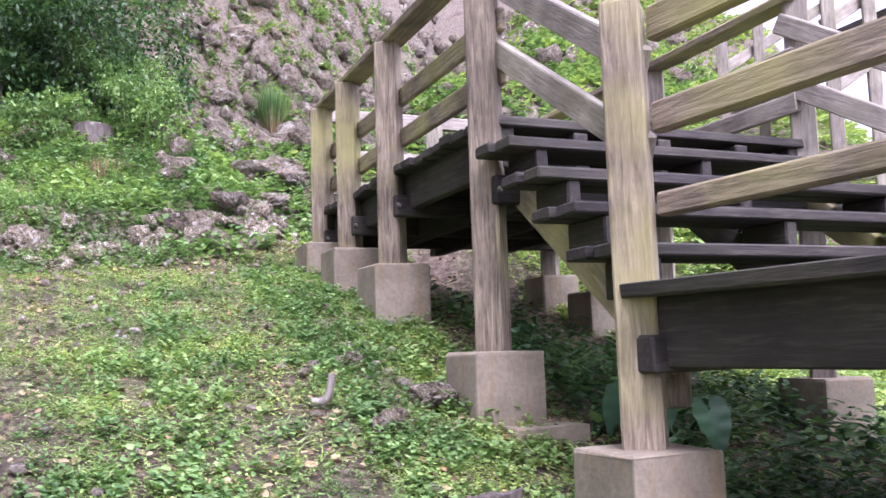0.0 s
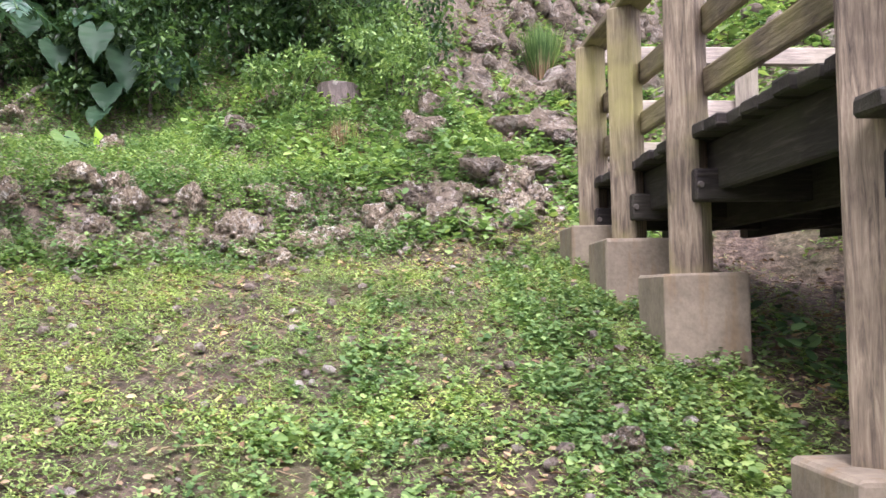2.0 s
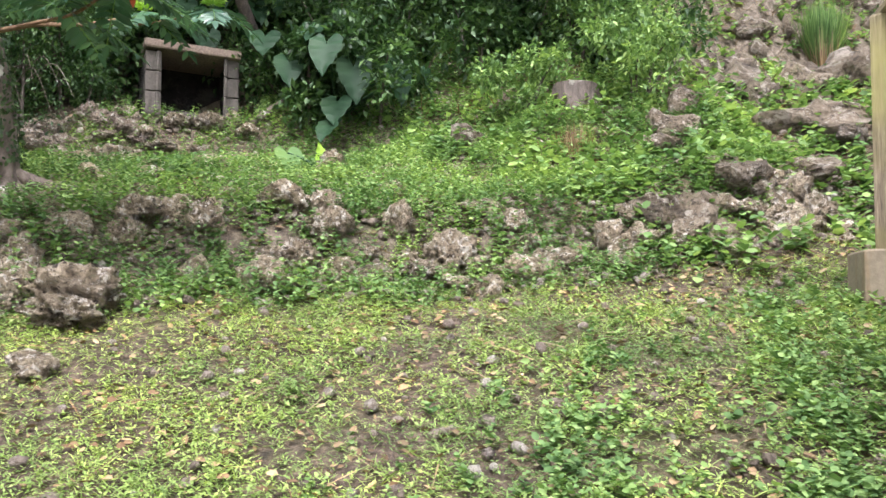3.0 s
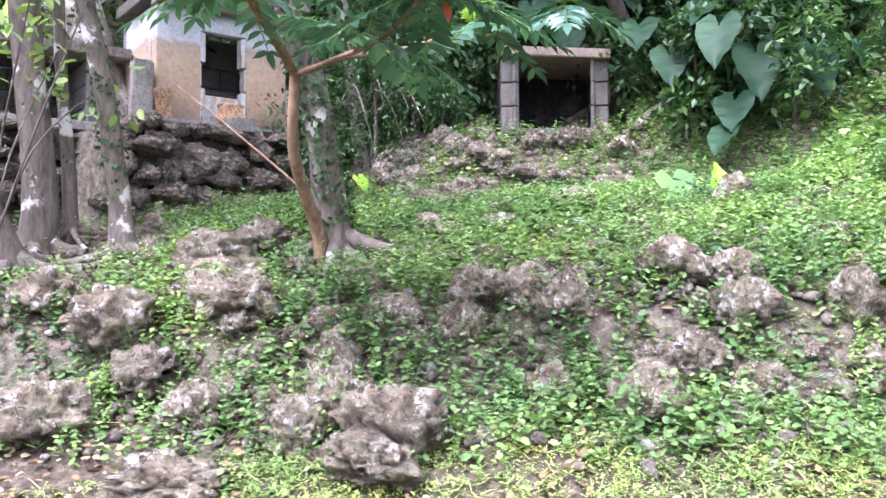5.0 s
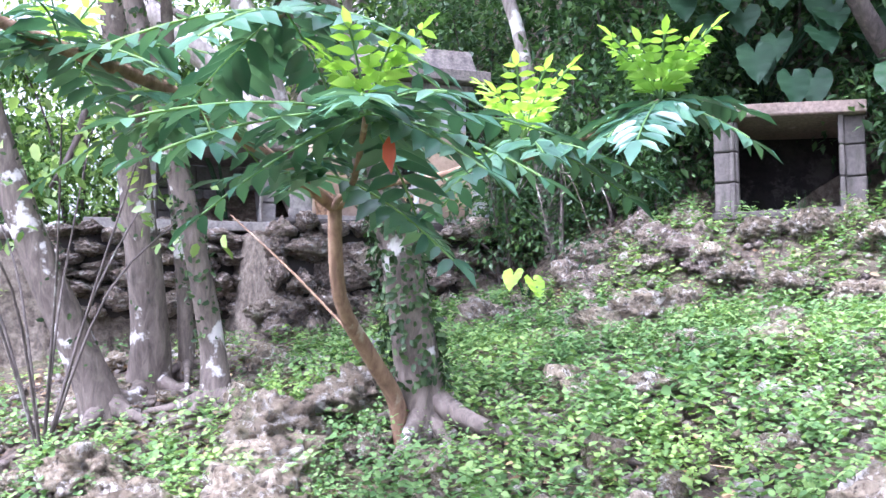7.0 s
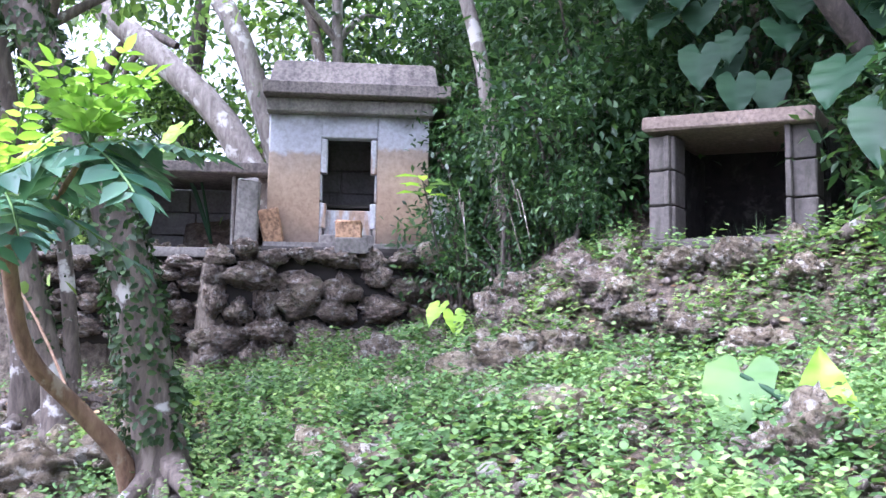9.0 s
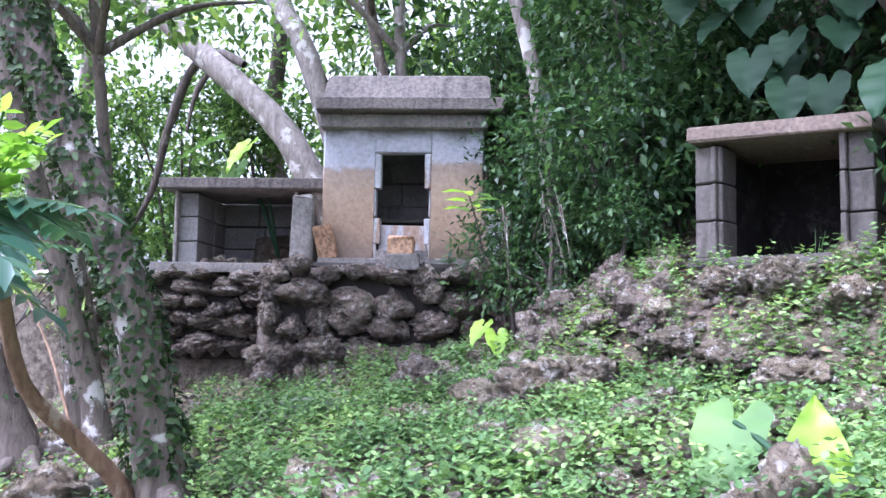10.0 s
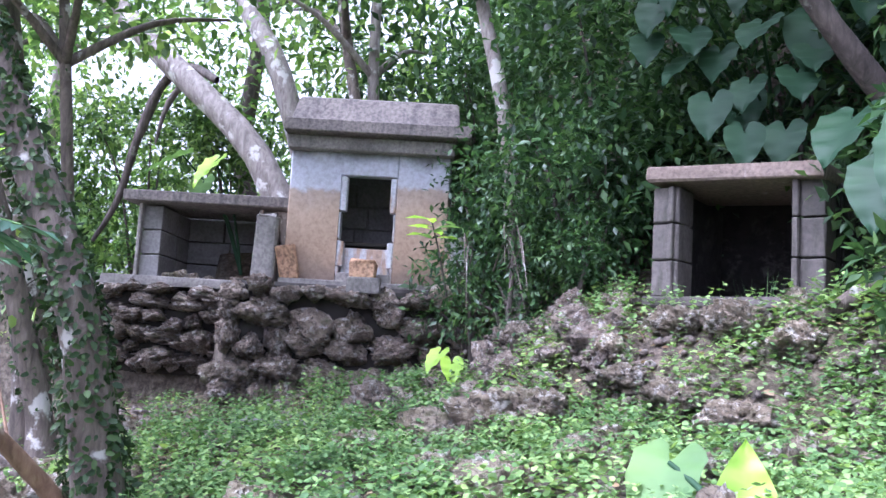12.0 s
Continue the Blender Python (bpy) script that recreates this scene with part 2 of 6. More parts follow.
SOIL = ground_material()
METAL, nt_, b_ = material("rusty_bolt_steel")
b_.inputs["Base Color"].default_value = (0.22, 0.2, 0.18, 1)
b_.inputs["Metallic"].default_value, b_.inputs["Roughness"].default_value = 0.8, 0.5
DARK_CORE, nt_, b_ = material("dark_moist_earth")
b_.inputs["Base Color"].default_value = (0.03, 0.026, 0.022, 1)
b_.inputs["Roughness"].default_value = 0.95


# ---- building blocks ----
def part(name, bm, mat, parent=None, label="", smooth=False):
    me = bpy.data.meshes.new(name)
    bm.to_mesh(me)
    bm.free()
    me.materials.append(mat)
    if smooth:
        me.polygons.foreach_set("use_smooth", [True] * len(me.polygons))
    ob = new(name, me)
    if parent is not None:
        ob.parent = parent
        ob.matrix_parent_inverse = parent.matrix_basis.inverted()
    return tagged(ob, label)


def thing(name, where, label, category, group="", kind=""):
    ob = new(name)
    ob.location = where
    ob.matrix_basis = Matrix.Translation(where)
    ob.empty_display_size = 0.1
    return tagged(ob, label, category, group, kind)


def box_bm(size, bevel=0.008, wobble=0.0, seg=1, seed=0):
    """A box about its middle, with softened and slightly uneven edges."""
    bm = bmesh.new()
    bmesh.ops.create_cube(bm, size=1)
    for v in bm.verts:
        v.co = Vector((v.co.x * size[0], v.co.y * size[1], v.co.z * size[2]))
    if bevel:
        bmesh.ops.bevel(bm, geom=bm.edges[:], offset=bevel, segments=seg, affect="EDGES", profile=0.5)
    if wobble:
        rng = random.Random(seed)
        for v in bm.verts:
            v.co += Vector([rng.uniform(-wobble, wobble) for _ in range(3)])
    return bm


def timber(name, p0, p1, w, h, mat, parent, label="", bevel=0.008, seed=0):
    """A squared timber from p0 to p1: w wide, h high, its grain along its own x."""
    p0, p1 = Vector(p0), Vector(p1)
    run = p1 - p0
    x = run.normalized()
    y = Vector((0, 0, 1)).cross(x)
    y = y.normalized() if y.length > 1e-3 else Vector((0, 1, 0))
    z = x.cross(y)
    bm = box_bm((run.length, w, h), bevel, 0.003, 1, seed)
    ob = part(name, bm, mat, parent, label)
    m = Matrix((x, y, z)).transposed().to_4x4()
    m.translation = (p0 + p1) / 2
    ob.matrix_basis = m
    return ob


def smooth(a, b, x):
    t = np.clip((x - a) / (b - a), 0, 1)
    return t * t * (3 - 2 * t)


def wave(x, y, f, seed=0.0):
    """Cheap smooth unevenness, about -1 to 1."""
    return (np.sin(f * x * 1.7 + seed) * np.cos(f * y * 1.3 - seed * 1.7) + 0.6 * np.sin(f * (x * 2.9 + y * 2.1) + 2.1 + seed)
            + 0.4 * np.sin(f * (y * 4.3 - x * 3.7) + seed * 3)) / 2.0


# ---- the lie of the land ----
def behind_bank(x, y):
    """Metres beyond the low line of field stones, uphill."""
    return -0.948 * (x + 2.88) + 0.319 * (y - 5.85)


def land(x, y):
    x, y = np.asarray(x, float), np.asarray(y, float)
    s = behind_bank(x, y)
    xc = np.clip(x, -9, 6)
    yc = np.clip(y, -4, 10)
    z = 0.4 - 0.22 * xc + 0.10 * yc
    z = z + 0.26 * smooth(0.0, 0.45, s) - 0.22 * smooth(1.6, 3.0, s)
    # low rise beneath the walkway
    z = z + 0.16 * np.exp(-(((x - 0.3) / 1.7) ** 2 + ((y - 5.5) / 1.9) ** 2)) + 0.2 * np.exp(-(((x + 1.9) / 1.0) ** 2 + ((y - 8.2) / 0.9) ** 2))
    # stony slope to the north, and the cliff above it
    north = smooth(6.4, 9.0, y)
    z = z + north * (0.27 * np.clip(s, 0, 4.0) + 1.15 * np.clip(s - 3.2, 0, 7.0) * smooth(8.0, 10.5, y))
    z = z + 0.46 * np.clip(y - 9.5, 0, 14) * smooth(-4.5, -1.0, x) * (1 - 0.75 * smooth(2.0, 6.0, x))
    # bank below and hill behind the tombs
    west = smooth(4.0, 5.0, y) * (1 - north)
    z = z - 0.14 * smooth(3.0, 4.2, s) * (1 - west) * (1 - north)
    z = z + 0.36 * smooth(2.9, 3.9, s) * west
    q1 = -((x + 7.65) * 0.819 + (y - 3.27) * 0.574)
    r1 = -(x + 7.65) * 0.574 + (y - 3.27) * 0.819
    q2 = -((x + 7.04) * 0.945 - (y - 5.41) * 0.326)
    edge = np.where(r1 < -0.95, 0.62, -0.12)
    shelf = smooth(-0.04, 0.08, q1 - edge) * (1 - smooth(0.6, 1.5, r1))
    z = z + shelf * np.clip(2.97 - z, 0, 2)
    hill = np.maximum(np.where(r1 < -0.95, q1 - 1.7, q1 - 0.95), q2 - 0.8)
    z = z + 1.05 * np.clip(hill, 0, 8) * smooth(-1.0, 3.2, y) * (1 - north * 0.8)
    inside = smooth(-0.2, -0.05, q2) * (1 - smooth(0.8, 0.95, q2))
    r2 = (x + 7.04) * 0.326 + (y - 5.41) * 0.945
    inside = inside * smooth(-0.15, 0.0, r2) * (1 - smooth(0.95, 1.1, r2))
    z = z + inside * np.minimum(2.84 - z, 0)
    z = z + 0.15 * np.exp(-(((x + 0.4) / 1.2) ** 2 + ((y - 6.6) / 1.3) ** 2))
    z = z + 0.025 * wave(x, y, 2.2) + 0.012 * wave(x, y, 7.0, 1.3)
    rocky = np.clip(s / 3, 0, 1) * north
    z = z + rocky * (0.20 * wave(x, y, 2.6, 0.7) + 0.16 * np.abs(wave(x, y, 6.3, 2.0)) + 0.08 * np.abs(wave(x, y, 15, 4)))
    return z


def land_at(x, y):
    return float(land(x, y))


def axis_points(lo, hi, step, reach):
    core = list(np.arange(lo, hi, step))
    out, g = [], step
    a = lo
    while a > lo - reach:
        g *= 1.22
        a -= g
        out.insert(0, a)
    g, a = step, core[-1]
    tail = []
    while a < hi + reach:
        g *= 1.22
        a += g
        tail.append(a)
    return np.array(out + core + tail)


def ground_sheet():
    xs, ys = axis_points(-9.5, 4.2, 0.065, 600), axis_points(0.0, 18.0, 0.065, 600)
    X, Y = np.meshgrid(xs, ys)
    Z = land(X, Y)
    verts = np.stack([X, Y, Z], -1).reshape(-1, 3)
    nx, ny = len(xs), len(ys)
    i = np.arange(nx * ny).reshape(ny, nx)
    quads = np.stack([i[:-1, :-1], i[:-1, 1:], i[1:, 1:], i[1:, :-1]], -1).reshape(-1, 4)
    return mesh_from("ground", verts, quads, SOIL, True)


def mesh_from(name, verts, faces, mat, smoothed=False):
    me = bpy.data.meshes.new(name)
    k = faces.shape[1]
    me.vertices.add(len(verts))
    me.vertices.foreach_set("co", np.ascontiguousarray(verts, dtype=np.float32).ravel())
    me.loops.add(faces.size)
    me.loops.foreach_set("vertex_index", np.ascontiguousarray(faces, dtype=np.int32).ravel())
    me.polygons.add(len(faces))
    me.polygons.foreach_set("loop_start", np.arange(0, faces.size, k, dtype=np.int32))
    me.polygons.foreach_set("loop_total", np.full(len(faces), k, dtype=np.int32))
    if smoothed:
        me.polygons.foreach_set("use_smooth", np.ones(len(faces), dtype=bool))
    me.update(calc_edges=True)
    me.materials.append(mat)
    return new(name, me)


ground = tagged(ground_sheet(), "sloping earth ground with litter and moss", "ground", kind="structure")

# leaf outlines: along x from stalk to tip, with a fold on the midrib
LEAF4 = (np.array([(0, 0, 0), (0.25, 0.25, 0.05), (0.72, 0.23, 0.05), (1, 0, -0.07), (0.72, -0.23, 0.05), (0.25, -0.25, 0.05)]),
         np.array([(0, 3, 2, 1), (0, 5, 4, 3)]))
LEAF2 = (np.array([(0, 0, 0), (0.45, 0.24, 0.07), (1, 0, -0.05), (0.45, -0.24, 0.07)]), np.array([(0, 2, 1), (0, 3, 2)]))
BLADE = (np.array([(0, 0.04, 0), (0, -0.04, 0), (0.55, 0.03, 0.0), (0.55, -0.03, 0.0), (1, 0, -0.12)]), np.array([(0, 1, 2), (2, 1, 3), (2, 3, 4)]))
LEAFLET = (np.array([(0, 0, 0), (0.25, 0.16, 0.03), (0.6, 0.18, 0.04), (1, 0, -0.10), (0.6, -0.18, 0.04), (0.25, -0.16, 0.03), (0.45, 0, -0.02)]),
           np.array([(0, 6, 1), (1, 6, 2), (2, 6, 3), (3, 6, 4), (4, 6, 5), (5, 6, 0)]))


def leaf_cloud(places, directions, ups, sizes, shape):
    """Vertices and faces of many leaves of one outline."""
    v0, f0 = shape
    d = directions / np.linalg.norm(directions, axis=1, keepdims=True)
    side = np.cross(ups, d)
    side /= np.linalg.norm(side, axis=1, keepdims=True) + 1e-9
    up = np.cross(d, side)
    v = (places[:, None] + sizes[:, None, None] * (v0[None, :, 0:1] * d[:, None] + v0[None, :, 1:2] * side[:, None] + v0[None, :, 2:3] * up[:, None]))
    f = f0[None] + (np.arange(len(places)) * len(v0))[:, None, None]
    return v.reshape(-1, 3), f.reshape(-1, f0.shape[1])


def leaves(name, places, directions, ups, sizes, shape, mat, parent=None, label=""):
    v, f = leaf_cloud(np.asarray(places, float), np.asarray(directions, float), np.asarray(ups, float), np.asarray(sizes, float), shape)
    if parent is not None:
        v = v - np.array(parent.matrix_basis.translation)
    ob = mesh_from(name, v, f, mat)
    if parent is not None:
        ob.parent = parent
    return tagged(ob, label)


def tube(name, points, radii, mat, parent=None, sides=9, label="", rough=0.0, seed=0):
    """A limb through points, with a radius at each, and a slightly uneven skin."""
    pts = [Vector(p) for p in points]
    fine, rad = [], []
    for i in range(len(pts) - 1):
        a, b_ = pts[max(i - 1, 0)], pts[min(i + 2, len(pts) - 1)]
        for k in range(4):
            t = k / 4
            m0, m1 = (pts[i + 1] - a) / 2, (b_ - pts[i]) / 2
            h = pts[i] * (2 * t**3 - 3 * t**2 + 1) + m0 * (t**3 - 2 * t**2 + t) + pts[i + 1] * (-2 * t**3 + 3 * t**2) + m1 * (t**3 - t**2)
            fine.append(h)
            rad.append(radii[i] * (1 - t) + radii[i + 1] * t)
    fine.append(pts[-1])
    rad.append(radii[-1])
    rng = random.Random(seed)
    ring, verts, faces = sides, [], []
    for j, (p, r) in enumerate(zip(fine, rad)):
        ax = (fine[min(j + 1, len(fine) - 1)] - fine[max(j - 1, 0)]).normalized()
        u = ax.cross(Vector((0.3, 0.9, 0.1))).normalized()
        w = ax.cross(u)
        for k in range(ring):
            a = 2 * math.pi * k / ring
            rr = r * (1 + rng.uniform(-rough, rough))
            verts.append(p + (u * math.cos(a) + w * math.sin(a)) * rr)
    for j in range(len(fine) - 1):
        for k in range(ring):
            a, b2 = j * ring + k, j * ring + (k + 1) % ring
            faces.append((a, b2, b2 + ring, a + ring))
    verts = np.array([tuple(v) for v in verts])
    if parent is not None:
        verts = verts - np.array(parent.matrix_basis.translation)
    ob = mesh_from(name, verts, np.array(faces), mat, True)
    if parent is not None:
        ob.parent = parent
    return tagged(ob, label)


# ---- stones ----
def rock_mesh(seed, level=3, flat=0.75, pits=0.52):
    """A lump of pitted coral limestone about 1 m across."""
    bm = bmesh.new()
    bmesh.ops.create_icosphere(bm, subdivisions=level, radius=0.5)
    off = Vector((seed * 3.7, seed * 1.9, seed * 5.3))
    rng = random.Random(seed)
    cuts = [(Vector([rng.gauss(0, 1) for _ in range(3)]).normalized(), rng.uniform(0.52, 0.88)) for _ in range(14)]
    for v in bm.verts:
        n = v.co.normalized()
        r = 1 + 0.30 * noise.noise(n * 1.4 + off)
        for c, d in cuts:
            k = n.dot(c)
            if k > 0.05:
                r = min(r, d / k)
        r += 0.16 * noise.noise(n * 3.2 + off)
        r -= pits * (0.8 * abs(noise.noise(n * 3.6 + off * 2)) + 0.75 * abs(noise.noise(n * 9.5 + off))) - pits * 0.36
        r += 0.07 * noise.noise(n * 12 + off) - 0.05 * abs(noise.noise(n * 19 + off))
        v.co = Vector((n.x * r * 0.58, n.y * r * 0.58, n.z * r * 0.58 * flat))
    me = bpy.data.meshes.new("rock")
    bm.to_mesh(me)
    bm.free()
    me.polygons.foreach_set("use_smooth", [True] * len(me.polygons))
    return me


ROCKS = {mat.name: [rock_mesh(i + 1) for i in range(9)] for mat in (STONE, STONE_CLIFF)}
for mat in (STONE, STONE_CLIFF):
    for me in ROCKS[mat.name]:
        me.materials.append(mat)
ROCKS.update({mat.name + "_large": [rock_mesh(i + 21, 4) for i in range(9)] for mat in (STONE, STONE_CLIFF)})
for mat in (STONE, STONE_CLIFF):
    for me in ROCKS[mat.name + "_large"]:
        me.materials.append(mat)
WALL_ROCKS = [rock_mesh(i + 40, 4 if i < 5 else 3, 0.85, 0.5) for i in range(10)]
for me in WALL_ROCKS:
    me.materials.append(STONE_DARK)


def rock(x, y, size, mat=STONE, sink=0.25, squash=1.0, turn=None, seed=0, label="pale pitted coral limestone rock among weeds", group="field stones", long=1.0, lift=0.0, fine=False):
    rng = random.Random(seed * 7 + int(x * 100) + int(y * 31))
    ob = new("rock", rng.choice(ROCKS[mat.name + "_large"] if fine else ROCKS[mat.name]))
    turn = rng.uniform(0, 6.28) if turn is None else turn
    ob.matrix_basis = (Matrix.Translation((x, y, land_at(x, y) + size * squash * 0.375 * (1 - 2 * sink) + lift)) @ Matrix.Rotation(turn, 4, "Z")
                       @ Matrix.Rotation(rng.uniform(-0.25, 0.25), 4, "X") @ Matrix.Diagonal((size * long, size, size * squash, 1)))
    return tagged(ob, label, "rock", group)


# the larger ones of the low bank and round the tree
for x, y, size, squash, long in (
        (-3.31, 5.05, 0.30, 0.8, 1.2), (-3.68, 5.18, 0.34, 0.8, 1.1), (-3.52, 5.38, 0.26, 0.8, 1.2), (-3.40, 5.28, 0.24, 0.7, 1.1), (-3.12, 5.28, 0.24, 0.9, 1.0),
        (-2.96, 5.92, 0.34, 0.9, 1.2), (-2.98, 5.68, 0.24, 0.8, 1.3), (-3.85, 4.31, 0.28, 0.8, 1.8), (-3.80, 4.62, 0.22, 0.8, 1.2), (-3.30, 3.87, 0.40, 0.8, 1.2),
        (-3.12, 3.75, 0.34, 0.7, 1.3), (-3.42, 3.52, 0.26, 0.9, 1.0), (-3.2, 3.05, 0.34, 0.6, 1.7), (-2.62, 3.52, 0.2, 0.7, 1.3), (-3.0, 2.85, 0.18, 0.7, 1.0),
        (-5.0, 3.45, 0.42, 0.7, 1.5), (-4.75, 3.15, 0.46, 0.8, 1.5), (-4.45, 3.25, 0.40, 0.7, 1.3), (-4.15, 3.35, 0.34, 0.8, 1.3), (-4.25, 2.75, 0.42, 0.9, 1.1), (-4.0, 2.95, 0.34, 0.8, 1.2),
        (-3.85, 2.5, 0.4, 0.9, 1.1), (-4.55, 2.4, 0.38, 0.8, 1.2), (-3.65, 3.1, 0.3, 0.8, 1.2), (-6.15, 4.85, 0.46, 0.7, 1.5), (-6.3, 5.62, 0.3, 0.7, 1.3), (-6.1, 5.95, 0.32, 0.6, 1.3), (-5.95, 5.45, 0.3, 0.6, 1.3), (-6.42, 6.15, 0.26, 0.7, 1.2), (-5.75, 6.25, 0.3, 0.7, 1.2), (-5.3, 4.9, 0.3, 0.6, 1.4), (-5.75, 4.35, 0.28, 0.6, 1.2), (-6.5, 5.35, 0.26, 0.7, 1.2), (-6.0, 4.6, 0.34, 0.7, 1.3), (-6.35, 5.05, 0.36, 0.7, 1.4),
        (-2.06, 8.38, 0.34, 0.9, 1.2), (-2.2, 8.1, 0.28, 0.7, 1.2), (-2.35, 7.45, 0.26, 0.7, 1.3), (-2.5, 7.0, 0.26, 0.7, 1.2), (-2.65, 6.6, 0.24, 0.7, 1.1),
        (-6.72, 5.62, 0.26, 0.7, 1.2), (-6.62, 5.9, 0.28, 0.8, 1.2), (-6.66, 5.3, 0.24, 0.7, 1.3), (-5.1, 5.3, 0.3, 0.7, 1.3), (-5.5, 5.9, 0.28, 0.7, 1.2), (-4.65, 6.05, 0.3, 0.8, 1.2), (-5.55, 5.45, 0.3, 0.6, 1.3),
        (-0.06, 4.98, 0.16, 0.8, 1.1), (0.42, 4.72, 0.24, 0.7, 1.2), (0.36, 4.35, 0.2, 0.8, 1.0), (0.0, 5.85, 0.14, 0.7, 1.2), (-0.35, 5.55, 0.1, 0.7, 1.0)):
    rock(x, y, size * 0.86, STONE, 0.2, squash * 1.35, None, int(size * 100), long=1 + 0.5 * (long - 1), fine=size > 0.23)
rng = random.Random(11)
for k in range(52):
    t = rng.uniform(-1.1, 3.0)
    x, y = -2.88 - 0.319 * -t + rng.gauss(-0.1, 0.12), 5.85 + 0.948 * t + rng.gauss(0, 0.1)
    rock(x, y, rng.uniform(0.10, 0.28), STONE, rng.uniform(0.2, 0.5), rng.uniform(0.8, 1.3), seed=k, long=rng.uniform(0.9, 1.3))
for k in range(40):
    x, y = rng.gauss(-3.8, 0.5), rng.gauss(3.35, 0.55)
    if behind_bank(x, y) < 0 or (x + 4.9) ** 2 + (y - 3.8) ** 2 < 0.1:
        continue
    rock(x, y, rng.uniform(0.14, 0.31), STONE, rng.uniform(0.3, 0.5), rng.uniform(0.9, 1.4), seed=k + 600, long=rng.uniform(0.9, 1.4), fine=k % 2 == 0)
for k in range(75):
    x, y = rng.uniform(-7.0, -3.2), rng.uniform(1.5, 6.6)
    if (x + 4.9) ** 2 + (y - 3.8) ** 2 < 0.1 or (x + 4.85) ** 2 + (y - 6.1) ** 2 < 0.12 or x < -6.4 and y < 4.3:
        continue
    rock(x, y, rng.uniform(0.08, 0.24), STONE, rng.uniform(0.2, 0.45), rng.uniform(0.8, 1.3), seed=k + 200, long=rng.uniform(0.9, 1.35))
for k in range(90):
    u, w = rng.uniform(0.0, 5.5), rng.uniform(-1.5, 7)
    x, y = -2.4 - 0.948 * u + 0.25 * w, 7.6 + 0.25 * u + 0.9 * w
    if x > 2.5 or x > -0.5 and y < 11 or y < 6.9 or x < -5 and y < 9.5 or (x + 4.2) ** 2 + (y - 8.3) ** 2 < 0.3:
        continue
    rock(x, y, rng.uniform(0.16, 0.42) * (1 + 0.12 * u), STONE_CLIFF, rng.uniform(0.42, 0.62), rng.uniform(0.8, 1.3), seed=k + 400,
         label="rough grey limestone outcrop on the hillside", group="hillside outcrops", long=rng.uniform(1.0, 1.7))
rock(-2.75, 9.75, 0.62, STONE_CLIFF, 0.38, 0.9, label="dark pitted grey boulder on the weedy slope", group="hillside outcrops", long=1.4)


made_before = set(bpy.data.objects)


def dry_wall(name, p, q, bottom, top, depth, rows, wide, label, seed):
    """Stones laid dry in rough courses, between the points p and q."""
    rng = random.Random(seed)
    p, q = Vector(p), Vector(q)
    run = q - p
    d = run.normalized()
    n = Vector((d.y, -d.x, 0))
    wall = thing(name, (*((p + q) / 2).xy, bottom), label, "stone wall", kind="structure")
    # Very dark box behind the stones, seen through their gaps.
    core = part("core", box_bm((run.length, depth * 0.6, top - bottom), 0.03), DARK_CORE, wall)
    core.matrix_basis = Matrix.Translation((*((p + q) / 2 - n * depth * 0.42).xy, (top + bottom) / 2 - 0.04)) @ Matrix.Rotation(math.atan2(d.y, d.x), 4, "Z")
    z = bottom
    for r in range(rows):
        h = (top - bottom) / rows * rng.uniform(0.92, 1.08)
        x = -0.05
        while x < run.length:
            w = rng.uniform(*wide)
            hh = h * rng.uniform(0.9, 1.3) * (1 if r < rows - 1 else 0.8)
            me = rng.choice(WALL_ROCKS)
            st = new("stone", me)
            st.parent = wall
            st.matrix_parent_inverse = wall.matrix_basis.inverted()
            c = p + d * (x + w / 2) + n * rng.uniform(-0.03, 0.02)
            st.matrix_basis = (Matrix.Translation((c.x, c.y, z + h / 2 + rng.uniform(-0.06, 0.06))) @ Matrix.Rotation(math.atan2(d.y, d.x) + rng.uniform(-0.15, 0.15), 4, "Z")
                               @ Matrix.Rotation(rng.choice((0, math.pi)) + rng.uniform(-0.15, 0.15), 4, "Y") @ Matrix.Diagonal((w * 1.2, depth * 1.15, hh * 1.36, 1)))
            x += w
        z += h
    return wall


N1, R1 = Vector((0.819, 0.574, 0)), Vector((-0.574, 0.819, 0))
F1 = Vector((-7.65, 3.27, 0))


def near_tomb(r, f, z):
    p = F1 + R1 * r + N1 * f
    return Vector((p.x, p.y, z))


dry_wall("wall_tomb_terrace", near_tomb(-0.95, 0.2, 0), near_tomb(0.92, 0.16, 0), 2.05, 2.99, 0.26, 5, (0.16, 0.34), "dark rugged dry-stone retaining wall beneath the gabled tomb", 3)
dry_wall("wall_low_terrace", near_tomb(-2.5, -0.50, 0), near_tomb(-0.86, -0.50, 0), 2.25, 2.93, 0.28, 6, (0.13, 0.30), "low dry-stone retaining wall of small flat stones", 8)
for r, f in ((-0.97, 0.16), (-0.99, -0.05), (-0.97, -0.28)):
    q = near_tomb(r, f, 0)
    rock(q.x, q.y, 0.3, STONE_CLIFF, 0.3, 0.8, label="grey coral stone at the corner of the terrace", group="terrace corner stones")



